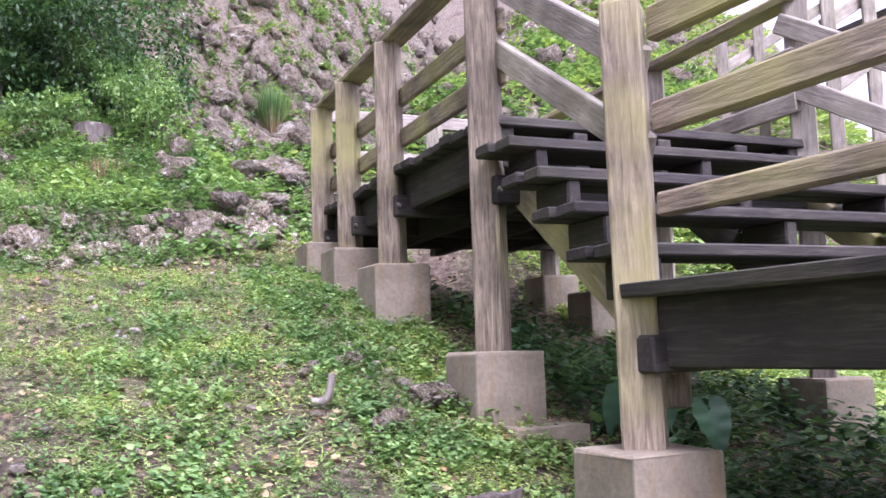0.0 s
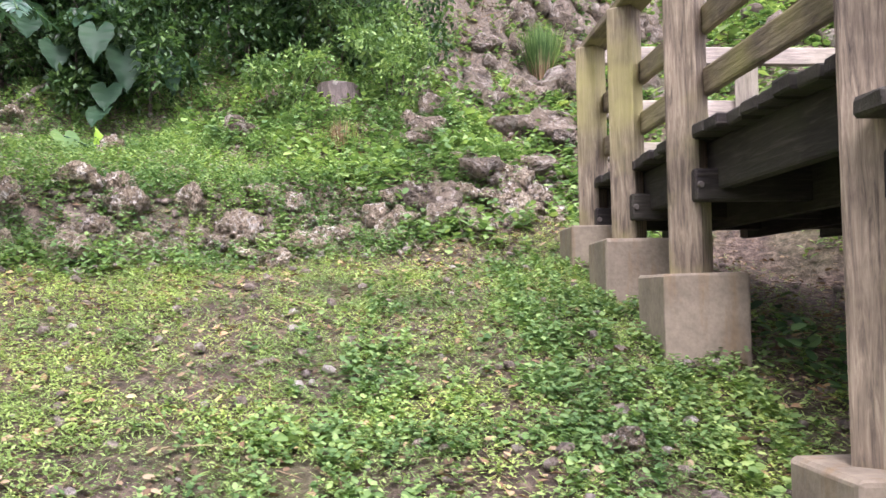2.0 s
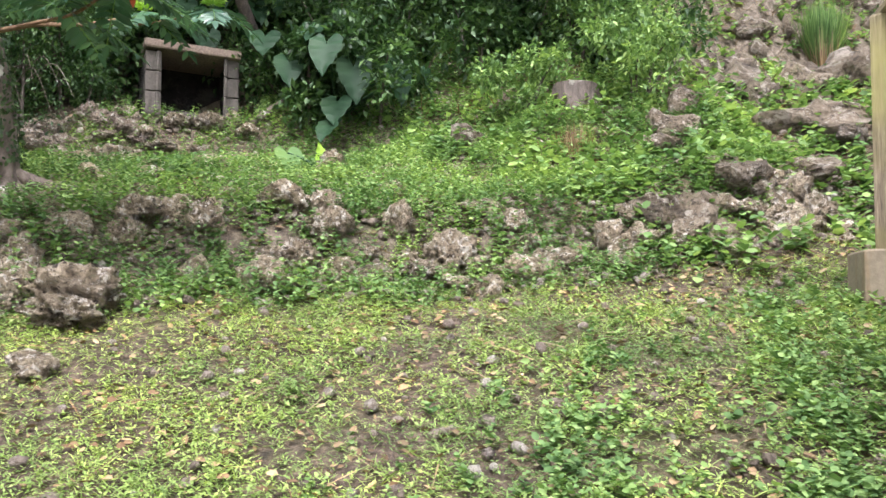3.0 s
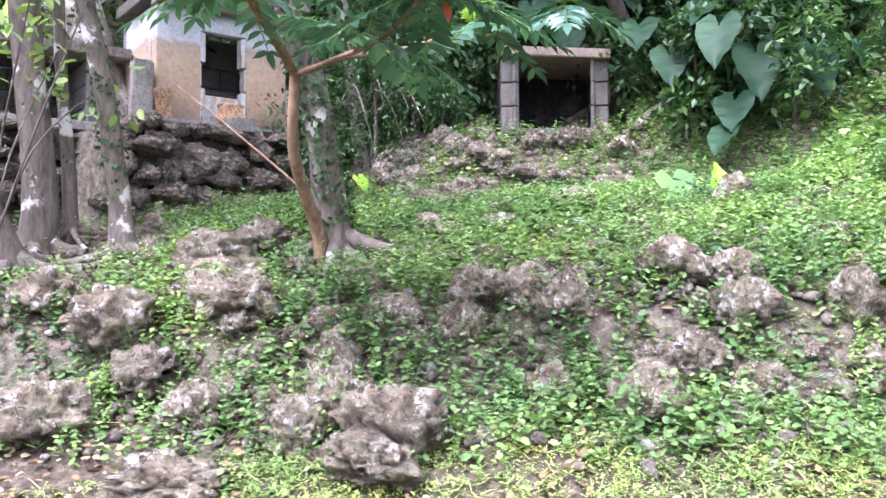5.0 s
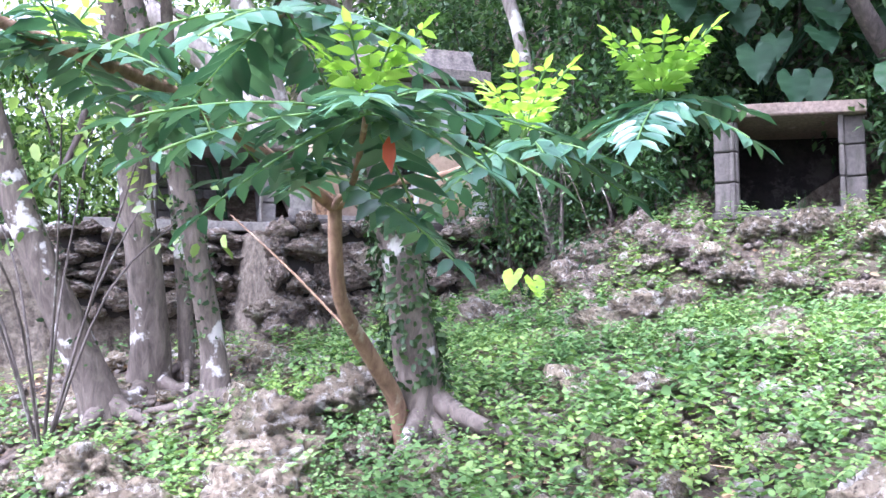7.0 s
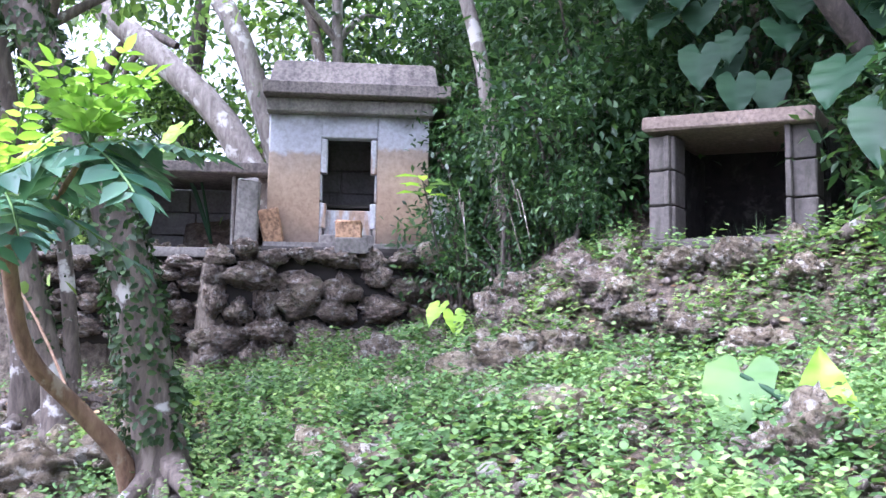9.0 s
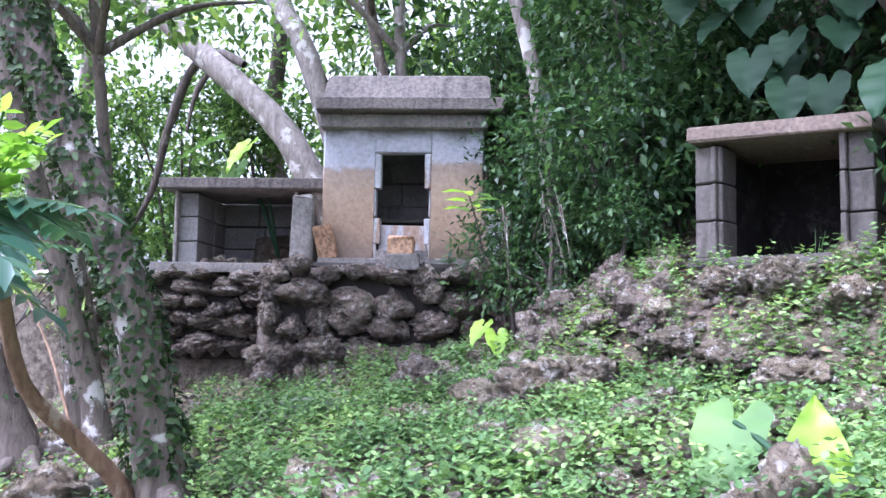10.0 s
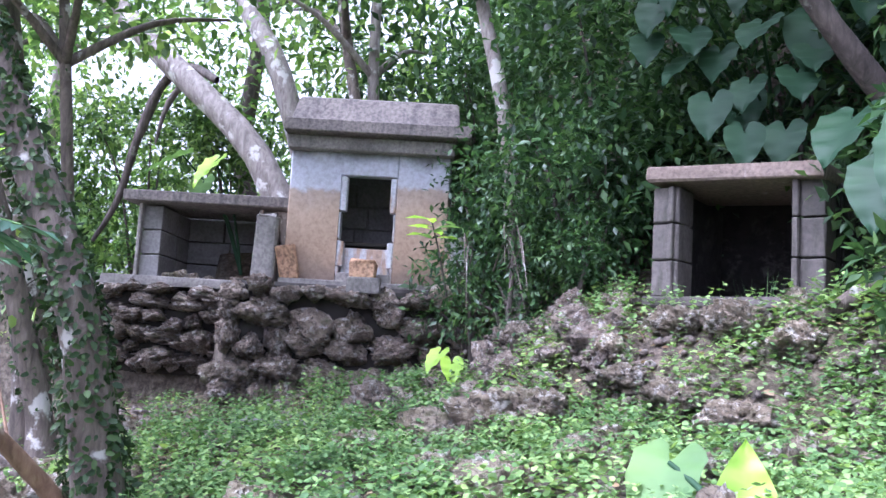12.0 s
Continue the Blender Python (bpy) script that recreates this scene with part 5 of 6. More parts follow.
log = thing("fallen_branch", (-6.5, 6.3, land_at(-6.5, 6.3)), "grey fallen branch at the corner of the tomb", "branch")
tube("stem", [(-6.52, 6.22, land_at(-6.52, 6.22) + 0.03), (-6.56, 6.34, land_at(-6.56, 6.34) + 0.07), (-6.6, 6.46, land_at(-6.6, 6.46) + 0.12), (-6.64, 6.58, land_at(-6.64, 6.58) + 0.16)], [0.03, 0.036, 0.034, 0.025], BARK, log, 8, "", 0.1, 1)
log = thing("fallen_log", (-7.0, 0.85, 3.05), "pale fallen trunk beside the low tomb", "branch")
tube("stem", [(-7.35, 1.1, 3.08), (-7.05, 0.75, 3.1), (-6.8, 0.4, 3.06)], [0.06, 0.055, 0.05], BARK_PALE, log, 9, "", 0.06, 1)


# ---- ground cover ----
def patchy(x, y, f=1.6, seed=0.0):
    return 0.5 + 0.5 * (0.6 * wave(x, y, f, seed) + 0.4 * wave(x, y, f * 3.1, seed + 1.7))


def open_ground(x, y):
    """False inside walls and tombs."""
    q1 = -((x + 7.65) * 0.819 + (y - 3.27) * 0.574)
    r1 = -(x + 7.65) * 0.574 + (y - 3.27) * 0.819
    q2 = -((x + 7.04) * 0.945 - (y - 5.41) * 0.326)
    r2 = (x + 7.04) * 0.326 + (y - 5.41) * 0.945
    main = (q1 > -0.42) & (r1 > -1.1) & (r1 < 0.95) & (q1 < 1.2)
    lower = (q1 > 0.3) & (r1 > -2.6) & (r1 <= -0.9) & (q1 < 1.8)
    third = (q2 > -0.12) & (q2 < 1.0) & (r2 > -0.1) & (r2 < 1.05)
    return ~(main | lower | third)


def weeds(name, n, box, dense, per, size, tall, mat, seed, shape=LEAF4):
    rng = np.random.default_rng(seed)
    x, y = rng.uniform(box[0], box[1], n), rng.uniform(box[2], box[3], n)
    keep = open_ground(x, y) & (rng.random(n) < dense(x, y))
    x, y = x[keep], y[keep]
    m = len(x)
    vigour = 0.55 + 0.9 * patchy(x, y, 2.3, seed) * rng.uniform(0.6, 1.2, m)
    z = land(x, y)
    P, D, U, S = [], [], [], []
    lean = rng.normal(size=(m, 2)) * 0.3
    turn = rng.random(m) * 6.283
    for k in range(per):
        f = (k // 2 + 1) / (per / 2)
        a = turn + (k % 2) * np.pi + (k // 2) * 1.57 + rng.normal(size=m) * 0.3
        h = tall * vigour * f
        p = np.stack([x + lean[:, 0] * h, y + lean[:, 1] * h, z + h * 0.95 + 0.004], 1)
        d = np.stack([np.cos(a), np.sin(a), rng.uniform(-0.35, 0.75, m)], 1)
        P.append(p)
        D.append(d)
        U.append(np.tile([0, 0, 1.0], (m, 1)) + rng.normal(size=(m, 3)) * 0.25)
        S.append(rng.uniform(*size, m) * vigour * (1.15 - 0.5 * f))
    return leaves(name, np.concatenate(P), np.concatenate(D), np.concatenate(U), np.concatenate(S), shape, mat)


def bank_dense(x, y):
    s = behind_bank(x, y)
    d = smooth(-0.6, 0.0, s) * (0.30 + 0.14 * ((y > 6.2) | (x > -4.3)) + 0.6 * smooth(0.44, 0.64, patchy(x, y, 3.3, 0.4)))
    d = d * (1 - 0.5 * smooth(2.2, 4.2, s) * (y > 8))
    d = d * (1 - 0.93 * np.exp(-(((x + 6.1) / 1.5) ** 2 + ((y - 2.1) / 1.3) ** 2) ** 2))
    return np.maximum(d, 0.6 * smooth(0.42, 0.62, patchy(x, y, 3.8, 6.0)) * (x < -3.6) * (x > -6.8) * (y > 2.9) * (y < 7.4))


def lawn_dense(x, y):
    s = behind_bank(x, y)
    bare = smooth(0.40, 0.60, patchy(x, y, 1.5, 2.2))
    under = 1 - 0.9 * smooth(0.1, 0.5, (x - 0.7) * 0.787 + (y - 5.12) * 0.617) * smooth(-1.4, -1.0, -(x - 0.7) * 0.617 + (y - 5.12) * 0.787)
    dirt = 1 - 0.75 * np.exp(-(((x + 2.2) / 0.8) ** 2 + ((y - 7.3) / 1.1) ** 2))
    return (1 - smooth(0.0, 0.4, s)) * (0.44 + 0.56 * bare) * under * dirt


def front_dense(x, y):
    return lawn_dense(x, y) * smooth(-1.6, -0.2, x + 0.25 * (y - 4)) * (0.12 + 0.88 * smooth(0.43, 0.61, patchy(x, y, 2.6, 5.0)))


tagged(weeds("weeds", 30000, (-7.2, -2.2, 1.2, 9.0), bank_dense, 10, (0.018, 0.045), 0.14, LEAF_WEED, 1, (LEAF4[0] * np.array([1, 1.4, 1]), LEAF4[1])), "lush low green weeds over the stony bank", "weeds", kind="stuff")
tagged(weeds("slope_weeds", 19000, (-7.0, 3.0, 7.0, 19), bank_dense, 8, (0.05, 0.11), 0.16, LEAF_WEED, 2, (LEAF4[0] * np.array([1, 1.4, 1]), LEAF4[1])), "green weeds scattered over the rocky slope", "weeds", kind="stuff")
tagged(weeds("front_weeds", 24000, (-2.2, 3.2, 1.8, 7.5), front_dense, 10, (0.02, 0.045), 0.075, LEAF_WEED, 3, (LEAF4[0] * np.array([1, 1.4, 1]), LEAF4[1])), "leafy green weeds beside the walkway", "weeds", kind="stuff")
def shade_dense(x, y):
    a, b = -0.617 * (x - 0.7) + 0.787 * (y - 5.12), 0.787 * (x - 0.7) + 0.617 * (y - 5.12)
    return smooth(0.1, 0.35, b) * (1 - smooth(2.0, 2.6, b)) * smooth(-1.7, -1.2, a) * (1 - smooth(0.8, 1.8, a)) * (0.15 + 0.85 * smooth(0.35, 0.6, patchy(x, y, 2.1, 7.7)))


# Shrub leaf colour, darker than the weeds, stands in for the stair's shade.
tagged(weeds("shade_plants", 4500, (-1.0, 3.6, 3.6, 7.6), shade_dense, 8, (0.04, 0.09), 0.2, LEAF_SHRUB, 44), "leafy plants beneath the stair, in dark leaf colour for its shade", "undergrowth", kind="stuff")
tagged(weeds("lawn_cover", 150000, (-3.4, 3.5, 1.2, 9.5), lawn_dense, 4, (0.013, 0.031), 0.035, LEAF_GRASS, 4, LEAF2), "low yellow-green creeping ground cover", "ground cover", kind="stuff")
tagged(weeds("lawn_grass", 30000, (-3.4, 3.5, 1.2, 9.5), lawn_dense, 4, (0.04, 0.09), 0.01, LEAF_GRASS, 5, BLADE), "short yellow-green grass", "grass", kind="stuff")
tagged(weeds("far_slope_grass", 13000, (-3.0, 14, 10.5, 28), lambda x, y: 0.8 + 0 * x, 6, (0.10, 0.22), 0.12, LEAF_GRASS, 6, LEAF2), "bright grass on the far slope", "grass", kind="stuff")


def litter(n, box, dense, seed, size):
    rng = np.random.default_rng(seed)
    x, y = rng.uniform(box[0], box[1], n), rng.uniform(box[2], box[3], n)
    keep = open_ground(x, y) & (rng.random(n) < dense(x, y))
    x, y = x[keep], y[keep]
    m = len(x)
    a = rng.random(m) * 6.283
    return (np.stack([x, y, land(x, y) + 0.012 + rng.random(m) * 0.02], 1), np.stack([np.cos(a), np.sin(a), rng.normal(size=m) * 0.25], 1),
            np.tile([0, 0, 1.0], (m, 1)) + rng.normal(size=(m, 3)) * 0.35, rng.uniform(*size, m))


def litter_dense(x, y):
    s = behind_bank(x, y)
    return 0.35 + 0.5 * patchy(x, y, 1.2, 3.3) + 0.4 * np.exp(-(((x + 2.2) / 0.9) ** 2 + ((y - 7.3) / 1.2) ** 2)) + 0.6 * np.exp(-(((x + 6.0) / 1.3) ** 2 + ((y - 2.1) / 1.2) ** 2))


tagged(leaves("leaf_litter", *litter(32000, (-7.4, 3.0, 1.0, 10.0), litter_dense, 8, (0.02, 0.055)), LEAF4, LEAF_DEAD), "scattered dry brown fallen leaves", "leaf litter", kind="stuff")
tagged(leaves("twig_litter", *litter(6000, (-7.2, 2.5, 1.2, 10.0), litter_dense, 9, (0.08, 0.22)), (BLADE[0] * np.array([1, 0.35, 0.4]), BLADE[1]), LEAF_DEAD), "scattered dry straw and twigs", "twigs", kind="stuff")
tagged(weeds("dry_scrub", 12000, (-7.0, 2.5, 7.5, 18), lambda x, y: np.clip(behind_bank(x, y) / 4, 0, 0.8), 5, (0.12, 0.3), 0.03, LEAF_DEAD, 12, (BLADE[0] * np.array([1, 0.5, 1]), BLADE[1])), "dry straw and dead stems on the rocky slope", "scrub", kind="stuff")


def pebble_shape():
    bm = bmesh.new()
    bmesh.ops.create_icosphere(bm, subdivisions=1, radius=0.5)
    v = np.array([tuple(q.co * (1 + 0.35 * noise.noise(q.co * 5))) for q in bm.verts]) * np.array([1, 0.8, 0.55])
    f = np.array([[q.index for q in face.verts] for face in bm.faces])
    bm.free()
    return v, f


PEBBLE = stone_material("limestone_rubble", (0.14, 0.11, 0.09), (0.32, 0.265, 0.22), (0.5, 0.44, 0.38), (0.13, 0.13, 0.06))
tagged(leaves("rubble", *litter(20000, (-7.3, 2.0, 1.2, 9.5), lambda x, y: np.where(behind_bank(x, y) > -0.3, 0.85, 0.08) + 0 * x, 14, (0.012, 0.085)), pebble_shape(), PEBBLE), "small broken limestone rubble on the bank", "rubble", kind="stuff")


# ---- brown rock and dry twigs between the tombs ----
rng = random.Random(71)
for k in range(22):
    x, y = rng.uniform(-7.35, -6.55), rng.uniform(4.0, 5.3)
    size = rng.uniform(0.14, 0.34)
    ob = new("rock", rng.choice(WALL_ROCKS))
    ob.matrix_basis = Matrix.Translation((x, y, land_at(x, y) + size * 0.08)) @ Matrix.Rotation(rng.uniform(0, 6), 4, "Z") @ Matrix.Diagonal((size * 1.2, size, size, 1))
    tagged(ob, "dark brown rugged stone on the slope between the tombs", "rock", "slope stones")
twigs = thing("dry_twigs", (-7.35, 4.35, 3.0), "pale arching dry twigs at the foot of the shrubs", "twigs")
for k in range(6):
    y0 = 4.2 + rng.uniform(0, 0.5)
    o = Vector((-7.42 + rng.uniform(-0.05, 0.1), y0, 3.12 + rng.uniform(0, 0.15)))
    e = o + Vector((rng.uniform(0.2, 0.45), rng.uniform(0.05, 0.5), rng.uniform(-0.4, -0.1)))
    m = (o + e) / 2 + Vector((0.05, 0, 0.16))
    tube("twig", [tuple(o - Vector((0.1, 0.1, 0.15))), tuple(o), tuple(m), tuple(e)], [0.006, 0.005, 0.004, 0.002], BARK, twigs, 5)
bright_bush = thing("leafy_shoot", (-7.3, 4.05, 3.0), "leafy shoot with bright pointed leaves beside the tomb", "plant")
tube("stem", [(-7.45, 4.05, 2.95), (-7.38, 4.02, 3.2), (-7.3, 4.0, 3.38)], [0.008, 0.006, 0.004], BARK_DARK, bright_bush, 5)
for k in range(11):
    a = k * 2.4
    leaves("leaf", [(-7.32 + 0.02 * math.cos(a), 4.0 + 0.02 * math.sin(a), 3.28 + 0.012 * k)], [(math.cos(a), math.sin(a), 0.1)], [(0, 0, 1)], [0.16], LEAFLET, LEAF_YOUNG if k % 3 else LEAF_WEED, bright_bush)

# ---- plain meadow round about ----
tagged(weeds("meadow", 15000, (-8, 12, -8, 1.3), lambda x, y: 0.75 + 0 * x, 4, (0.03, 0.08), 0.04, LEAF_GRASS, 41, LEAF2), "low grass on the open ground", "grass", kind="stuff")
tagged(weeds("meadow_edge", 9000, (3.4, 12, 1.2, 10.5), lambda x, y: 0.75 + 0 * x, 4, (0.03, 0.08), 0.04, LEAF_GRASS, 42, LEAF2), "low grass beyond the walkway", "grass", kind="stuff")
tagged(weeds("far_side_grass", 17000, (-0.6, 6.5, 5.6, 11.5), lambda x, y: 0.85 * smooth(1.9, 2.5, 0.787 * (x - 0.7) + 0.617 * (y - 5.12)) * (1 - smooth(3.5, 6.4, x)) * smooth(5.6, 7.4, y), 6, (0.04, 0.10), 0.10, LEAF_GRASS, 43, LEAF2), "bright green grass beyond the walkway", "grass", kind="stuff")
tuft(-7.22, 5.95, 18, 0.2, LEAF_SHRUB, "dark fern growing inside the slab-roofed tomb", 23, "fern")


def outcrop_shape():
    bm = bmesh.new()
    bmesh.ops.create_icosphere(bm, subdivisions=2, radius=0.5)
    v = np.array([tuple(q.co * (1 + 0.55 * noise.noise(q.co * 3.1) + 0.5 * noise.noise(q.co * 7.3))) for q in bm.verts])
    f = np.array([[q.index for q in face.verts] for face in bm.faces])
    bm.free()
    return v, f


tagged(leaves("hillside_rubble", *litter(2000, (-9.0, 3.0, 8.8, 22), lambda x, y: np.clip(behind_bank(x, y) / 2.5, 0.05, 0.8) * smooth(0.35, 0.6, patchy(x, y, 1.9, 4.4)), 15, (0.10, 0.50)), outcrop_shape(), STONE_CLIFF), "grey limestone outcrops over the upper slope", "rocks", kind="stuff")


# ---- the true fall of the site ----
def site_shift(x, y):
    """From the levelled layout to the true slope: how far each place moves and rises."""
    u, v = np.clip(x, -9, 3.5) / 5, np.clip(y, 0, 13) / 5
    return (-0.088 + 0.617 * u + 0.192 * v + 0.4 * u * u - 0.133 * u * v - 0.073 * v * v,
            0.697 + 0.134 * u - 0.418 * v - 0.288 * u * u - 0.51 * u * v - 0.247 * v * v,
            -0.199 - 0.355 * u + 0.184 * v)


for ob in [q for q in bpy.data.objects if q.parent is None and q not in SETTLED and q.type in ("MESH", "EMPTY")]:
    if ob.type == "MESH" and ob.matrix_basis == Matrix.Identity(4):
        me = ob.data
        co = np.empty(len(me.vertices) * 3, dtype=np.float32)
        me.vertices.foreach_get("co", co)
        co = co.reshape(-1, 3)
        me.vertices.foreach_set("co", (co + np.stack(site_shift(co[:, 0], co[:, 1]), 1)).astype(np.float32).ravel())
        me.update()
    else:
        m = ob.matrix_basis.copy()
        m.translation += Vector(site_shift(m.translation.x, m.translation.y))
        ob.matrix_basis = m


def slope_at(x, y):
    """Height of the ground on the true slope."""
    u, v = x, y
    for _ in range(6):
        d = site_shift(u, v)
        u, v = x - d[0], y - d[1]
    return land_at(u, v) + float(d[2])


# ---- the timber walkway ----
B0, ALONG, ACROSS = Vector((0.75, 4.93, 0)), Vector((-0.672, 0.740, 0)), Vector((0.740, 0.672, 0))
TURN, TURN_IN = Vector((0.75, -0.66, 0)), Vector((0.66, 0.75, 0))
WIDE, DECK, RAIL_TOP, LANDING = 2.0, 2.235, 3.075, 1.34
LEVEL_RAILS, STAIR_FOOT, POST = (2.70, 2.44), -1.24, 0.135


def spot(a, b, z):
    p = B0 + ALONG * a + ACROSS * b
    return Vector((p.x, p.y, z))


walkway = thing("timber_walkway", (0.75, 4.93, 1.0), "weathered timber walkway with railings and open stair on concrete footings", "walkway")


def footing(p, top, half, label="square cast concrete footing, weathered, under a walkway post", deep=1.2, turn=0.737):
    ob = part("concrete_footing", box_bm((half * 2, half * 2, deep), 0.014, 0.004, 2, int(p.x * 100)), CONCRETE_PIER)
    ob.matrix_basis = Matrix.Translation((p.x, p.y, top - deep / 2)) @ Matrix.Rotation(turn, 4, "Z")
    return tagged(ob, label, "footing", "walkway footings")


def bolt(p, facing):
    head = bmesh.new()
    bmesh.ops.create_cone(head, cap_ends=True, segments=10, radius1=0.015, radius2=0.011, depth=0.014)
    ob = part("bolt", head, METAL, walkway)
    ob.matrix_basis = Matrix.Translation(p) @ Matrix.Rotation(math.atan2(facing.y, facing.x), 4, "Z") @ Matrix.Rotation(math.pi / 2, 4, "Y")


for side, b in ((0, 0.0), (1, WIDE)):
    inward = 1 - 2 * side
    for k, (a, out, foot, high) in enumerate(((STAIR_FOOT, 0.08, 0.81, 2.29), (0.0, 0.0, 1.125, RAIL_TOP + 0.06), (1.33, 0.0, 1.65, RAIL_TOP - 0.04), (2.19, 0.0, 1.84, RAIL_TOP - 0.04), (2.9, 0.0, 1.965, RAIL_TOP - 0.04))):
        f = foot if side == 0 else slope_at(*spot(a, b - out * inward, 0).xy) + 0.3
        timber("post", spot(a, b - out * inward, f - 0.01), spot(a, b - out * inward, high), POST, POST, WOOD if side == 0 else WOOD_PALE, walkway, seed=k + 10 * side)
        footing(spot(a, b - out * inward, 0), f, 0.172)
        if side == 0:
            face = spot(a, b - out * inward, 0) - ACROSS * (POST / 2 + 0.005)
            for z in (f + 0.10, f + 0.13 + 0.05 * k, DECK - 0.10 if k else LANDING - 0.1, DECK - 0.29 if k else LANDING - 0.06):
                bolt((face.x, face.y, z), -ACROSS)
            face = spot(a, b - out * inward, 0) - ALONG * (POST / 2 + 0.068)
            if k:
                bolt((face.x, face.y, DECK - (0.375 if k == 1 else 0.235)), -ALONG)
    off = 0.085 * inward
    for z in LEVEL_RAILS:
        timber("rail", spot(-0.06, b + off, z), spot(3.02, b + off, z), 0.045, 0.11, WOOD if side == 0 else WOOD_PALE, walkway)
    timber("handrail", spot(-0.06, b + 0.03 * inward, RAIL_TOP - 0.02), spot(3.10, b + 0.03 * inward, RAIL_TOP - 0.02), 0.16, 0.045, WOOD, walkway)
    # rails down the stair
    for up, down in ((2.93, 2.08), (2.58, 1.78)):
        timber("stair_rail", spot(0.05, b + off, up), spot(STAIR_FOOT - 0.03, b - 0.02 * inward, down), 0.05, 0.115, WOOD_PALE, walkway)
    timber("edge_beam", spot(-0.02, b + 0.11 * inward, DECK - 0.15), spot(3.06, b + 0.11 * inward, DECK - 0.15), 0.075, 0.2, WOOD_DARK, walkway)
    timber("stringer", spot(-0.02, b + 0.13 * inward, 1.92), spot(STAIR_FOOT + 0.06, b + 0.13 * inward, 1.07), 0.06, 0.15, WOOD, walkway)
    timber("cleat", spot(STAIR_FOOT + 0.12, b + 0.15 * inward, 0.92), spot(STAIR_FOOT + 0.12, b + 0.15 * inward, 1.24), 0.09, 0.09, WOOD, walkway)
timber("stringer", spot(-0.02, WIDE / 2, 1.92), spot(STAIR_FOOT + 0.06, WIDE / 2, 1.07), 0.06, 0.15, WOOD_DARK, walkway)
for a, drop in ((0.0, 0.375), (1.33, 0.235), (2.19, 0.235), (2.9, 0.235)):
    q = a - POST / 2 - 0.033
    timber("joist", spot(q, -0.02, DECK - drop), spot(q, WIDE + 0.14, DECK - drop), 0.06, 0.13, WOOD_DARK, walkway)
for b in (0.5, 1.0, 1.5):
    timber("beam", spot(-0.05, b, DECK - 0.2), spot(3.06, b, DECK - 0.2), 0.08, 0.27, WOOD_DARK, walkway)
for z in (RAIL_TOP - 0.04, *LEVEL_RAILS):
    timber("rail", spot(3.06, -0.04, z), spot(3.06, WIDE + 0.04, z), 0.045, 0.11, WOOD_PALE, walkway)
timber("post", spot(3.0, WIDE / 2, 1.9), spot(3.0, WIDE / 2, RAIL_TOP - 0.04), 0.11, 0.11, WOOD_PALE, walkway)
rng = random.Random(4)
a = 0.0
while a < 3.05:
    dz = rng.uniform(-0.004, 0.004)
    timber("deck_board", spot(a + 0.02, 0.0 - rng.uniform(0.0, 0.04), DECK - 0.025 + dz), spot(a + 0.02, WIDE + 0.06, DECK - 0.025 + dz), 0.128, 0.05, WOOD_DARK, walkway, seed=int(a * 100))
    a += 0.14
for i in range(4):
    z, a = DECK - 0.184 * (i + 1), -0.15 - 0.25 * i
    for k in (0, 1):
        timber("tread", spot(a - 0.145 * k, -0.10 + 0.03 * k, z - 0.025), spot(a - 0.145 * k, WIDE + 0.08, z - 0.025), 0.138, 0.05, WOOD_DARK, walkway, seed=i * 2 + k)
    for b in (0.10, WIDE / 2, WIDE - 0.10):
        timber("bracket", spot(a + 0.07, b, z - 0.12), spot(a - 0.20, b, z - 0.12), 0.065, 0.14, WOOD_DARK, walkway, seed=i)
# landing beyond the foot of the stair
L0 = spot(STAIR_FOOT - 0.03, -0.13, LANDING)
for k in range(13):
    s0 = L0 + TURN_IN * (0.04 + 0.15 * k) - Vector((0, 0, 0.025))
    timber("deck_board", s0 - TURN * 0.02, s0 + TURN * 3.2, 0.138, 0.05, WOOD_DARK, walkway, seed=100 + k)
for off in (0.10, 0.9, 1.8):
    q = TURN_IN * off - Vector((0, 0, 0.16))
    timber("edge_beam", L0 + q, L0 + q + TURN * 3.15, 0.085, 0.23, WOOD_DARK, walkway)
timber("joist", L0 + TURN * 0.05 + Vector((0, 0, -0.23)), L0 + TURN * 0.05 + TURN_IN * 1.95 + Vector((0, 0, -0.23)), 0.09, 0.12, WOOD_DARK, walkway)
for z, w in ((2.22, 0.12), (1.895, 0.105), (1.60, 0.08)):
    s0 = Vector((L0.x, L0.y, z)) + TURN_IN * 0.14
    timber("rail", s0 + TURN * 0.02, s0 + TURN * 3.15, 0.05, w, WOOD, walkway)
for k in (1.75, 3.1):
    p = L0 + TURN * k + TURN_IN * 0.08
    g = slope_at(p.x, p.y)
    timber("post", (p.x, p.y, g + 0.24), (p.x, p.y, 2.36), POST, POST, WOOD, walkway)
    footing(p, g + 0.25, 0.172)
footing(spot(-0.12, 0.12, 0), 0.80, 0.19, "low concrete plinth beside a walkway footing", 0.6)

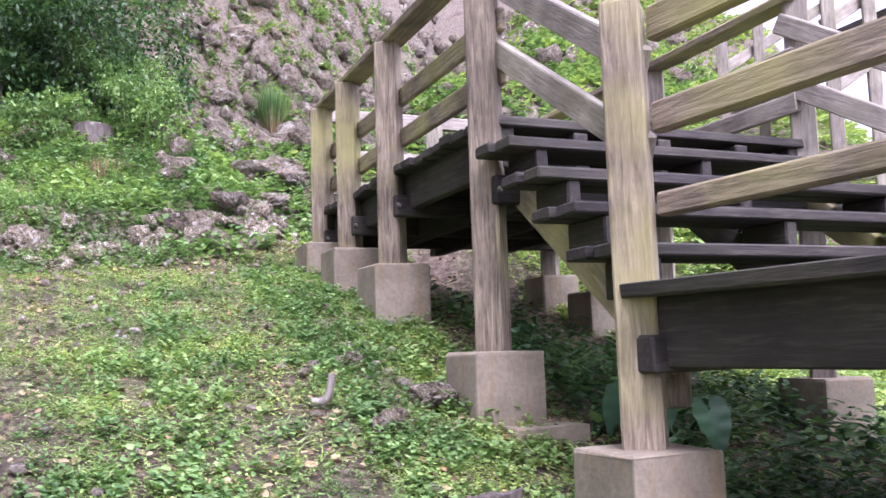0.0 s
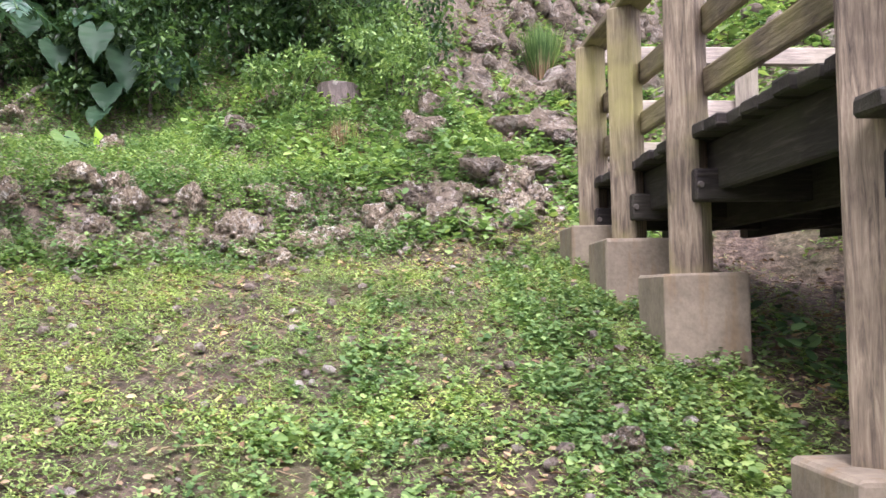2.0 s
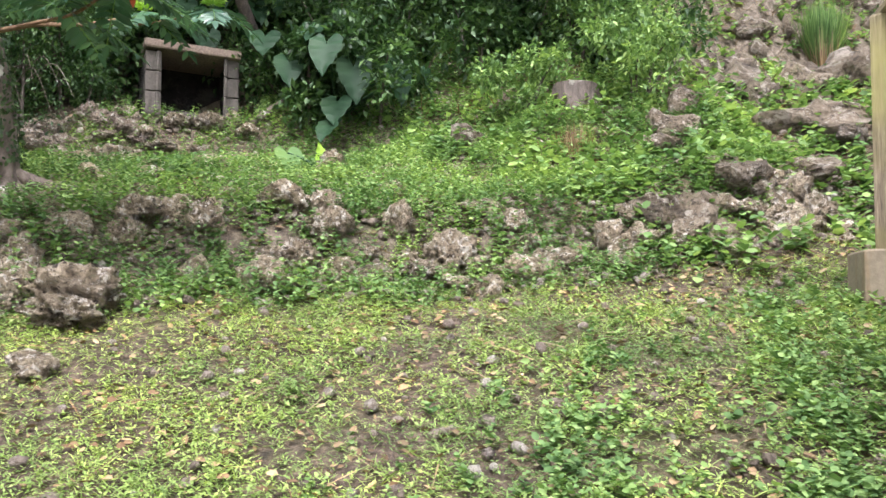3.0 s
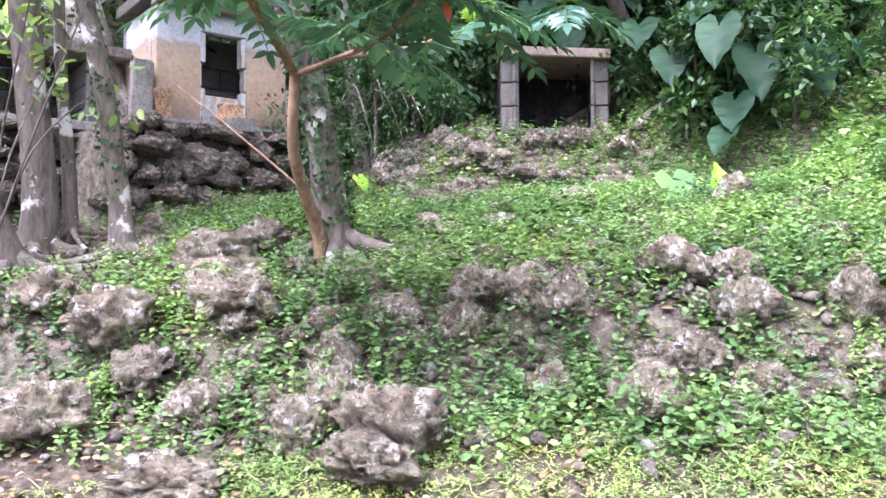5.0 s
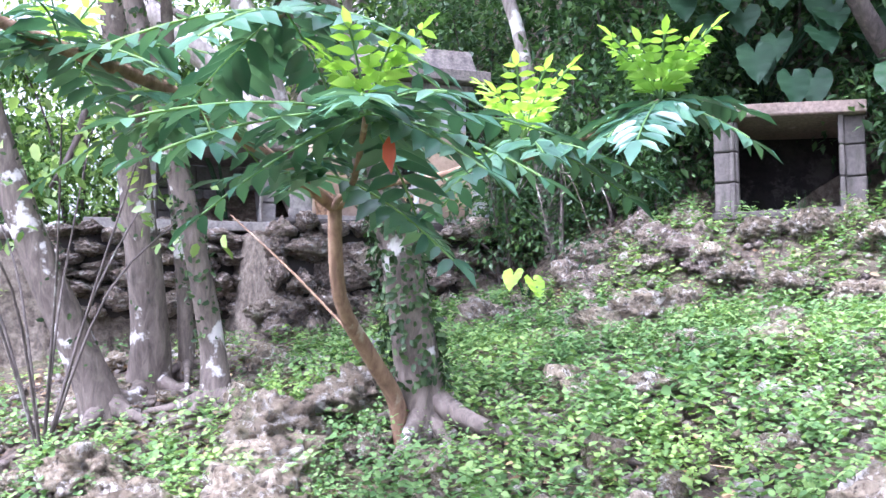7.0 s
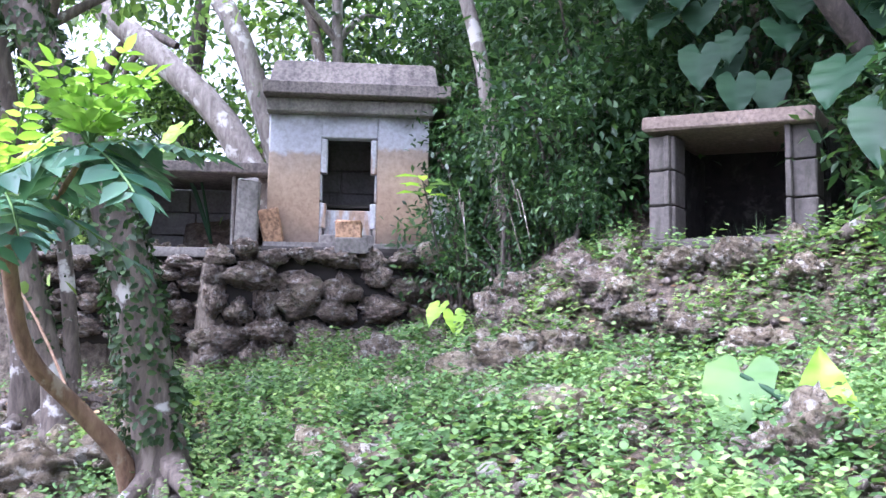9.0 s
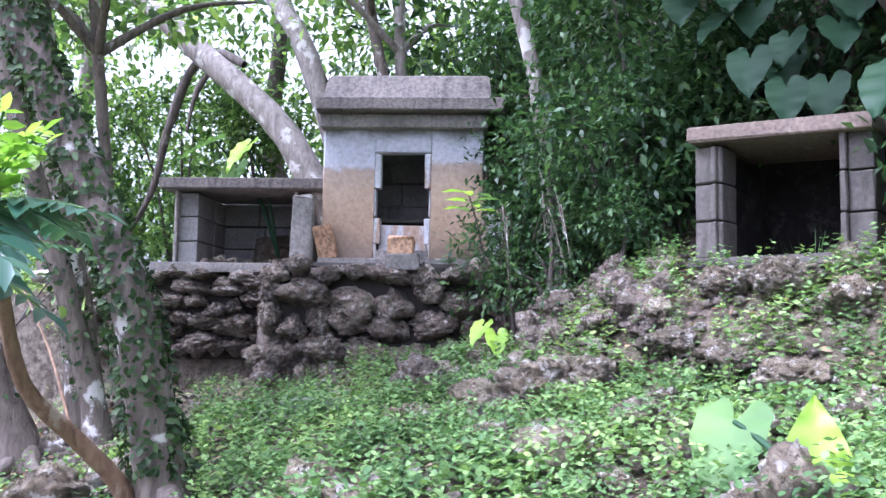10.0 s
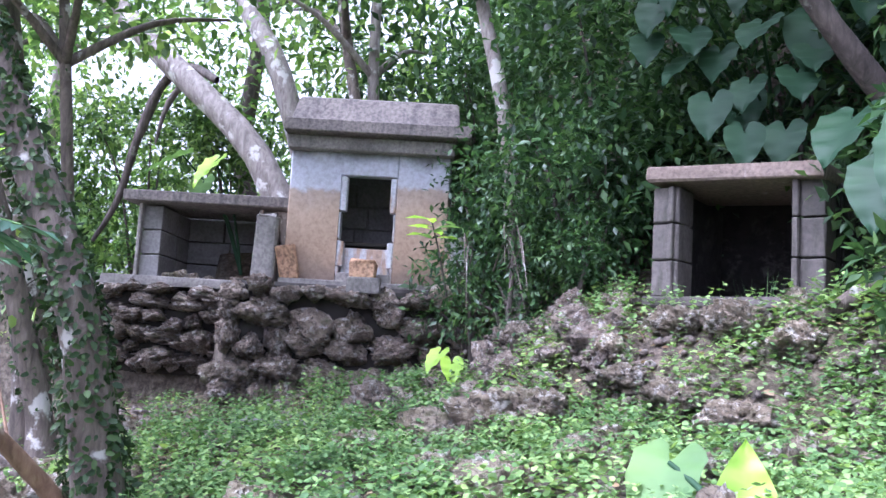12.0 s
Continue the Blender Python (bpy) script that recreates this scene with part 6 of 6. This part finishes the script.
# ---- second stair further up the slope ----
far_stair = thing("timber_stair", (2.77, 9.86, 1.0), "pale timber stair with rails beyond the walkway", "stair")
S0, S1 = Vector((2.77, 9.86, 3.54)), Vector((3.98, 10.92, 4.49))
run = S1 - S0
flat = Vector((run.x, run.y, 0)).normalized()
sidew = Vector((-flat.y, flat.x, 0))
for o in (0.0, 1.5):
    timber("stringer", S0 + sidew * o, S1 + sidew * o, 0.06, 0.26, WOOD_PALE, far_stair)
    for k in (0.0, 0.33, 0.66, 1.0):
        p = S0 + run * k + sidew * o
        g = slope_at(p.x, p.y)
        timber("post", (p.x, p.y, g - 0.1), (p.x, p.y, p.z + 1.0), 0.12, 0.12, WOOD_PALE, far_stair, seed=int(k * 9))
    for h in (0.95, 0.55):
        timber("rail", S0 + sidew * (o + 0.08) + Vector((0, 0, h)), S1 + sidew * (o + 0.08) + Vector((0, 0, h)), 0.05, 0.12, WOOD_PALE, far_stair)
for k in range(8):
    p = S0 + run * ((k + 0.5) / 8) + Vector((0, 0, 0.15))
    timber("tread", p, p + sidew * 1.5, 0.24, 0.05, WOOD_DARK, far_stair, seed=k)
    for o in (0.0, 1.5):
        timber("bracket", p + sidew * o - flat * 0.14 + Vector((0, 0, -0.1)), p + sidew * o + flat * 0.14 + Vector((0, 0, -0.1)), 0.05, 0.14, WOOD_PALE, far_stair, seed=k)

slab = part("stone_step", box_bm((0.40, 0.24, 0.09), 0.015, 0.006), CONCRETE_BLOCK)
slab.matrix_basis = Matrix.Translation((-6.3, 3.6, slope_at(-6.3, 3.6) + 0.03)) @ Matrix.Rotation(2.2, 4, "Z")
tagged(slab, "flat grey stone slab lying on the ground", "slab")

# ---- elephant ears leaning out beside the slab-roofed tomb ----
def ear_plant(base, label, rows):
    """A clump of elephant ears: the place, heading, droop and length of each leaf."""
    foot = Vector((*base, slope_at(*base)))
    clump_ = thing("elephant_ear", foot, label, "plant", "elephant ears")
    for tip, head, droop, length in rows:
        tip = Vector(tip)
        tube("stalk", [foot, foot.lerp(tip, 0.5) + Vector((0, 0, 0.12)), tip], [0.014, 0.011, 0.006], LEAF_BIG, clump_, 6)
        leaf = part("leaf", heart_leaf_bm(length, 0.95), LEAF_BIG, clump_, smooth=True)
        leaf.matrix_basis = Matrix.Translation(tip) @ Matrix.Rotation(radians(head), 4, "Z") @ Matrix.Rotation(radians(droop), 4, "Y")


ear_plant((-7.75, 5.85), "dark elephant-ear plant with many wide leaves over the slab-roofed tomb", (
    ((-6.92, 5.64, 4.39), 0, 60, 0.23),
    ((-6.79, 5.82, 4.19), 10, 65, 0.20),
    ((-6.96, 5.98, 4.23), -10, 60, 0.22),
    ((-7.11, 5.49, 4.83), 20, 40, 0.23),
    ((-7.07, 5.85, 4.82), -20, 35, 0.25),
    ((-6.98, 6.03, 4.52), 15, 45, 0.22),
    ((-7.06, 5.8, 4.51), -15, 50, 0.20),
    ((-7.04, 6.11, 4.67), 0, 40, 0.23),
    ((-7.16, 5.25, 4.83), 10, 55, 0.20),
    ((-7.18, 5.63, 4.73), -10, 50, 0.22)))
ear_plant((-6.35, 6.75), "tall elephant-ear plant with wide leaves beside the slab-roofed tomb", (
    ((-6.39, 6.29, 4.12), -30, 40, 0.30),
    ((-6.15, 6.41, 3.85), -20, 55, 0.28),
    ((-5.75, 6.68, 3.45), -40, 45, 0.28), ((-5.72, 6.60, 3.25), -60, 40, 0.24)))
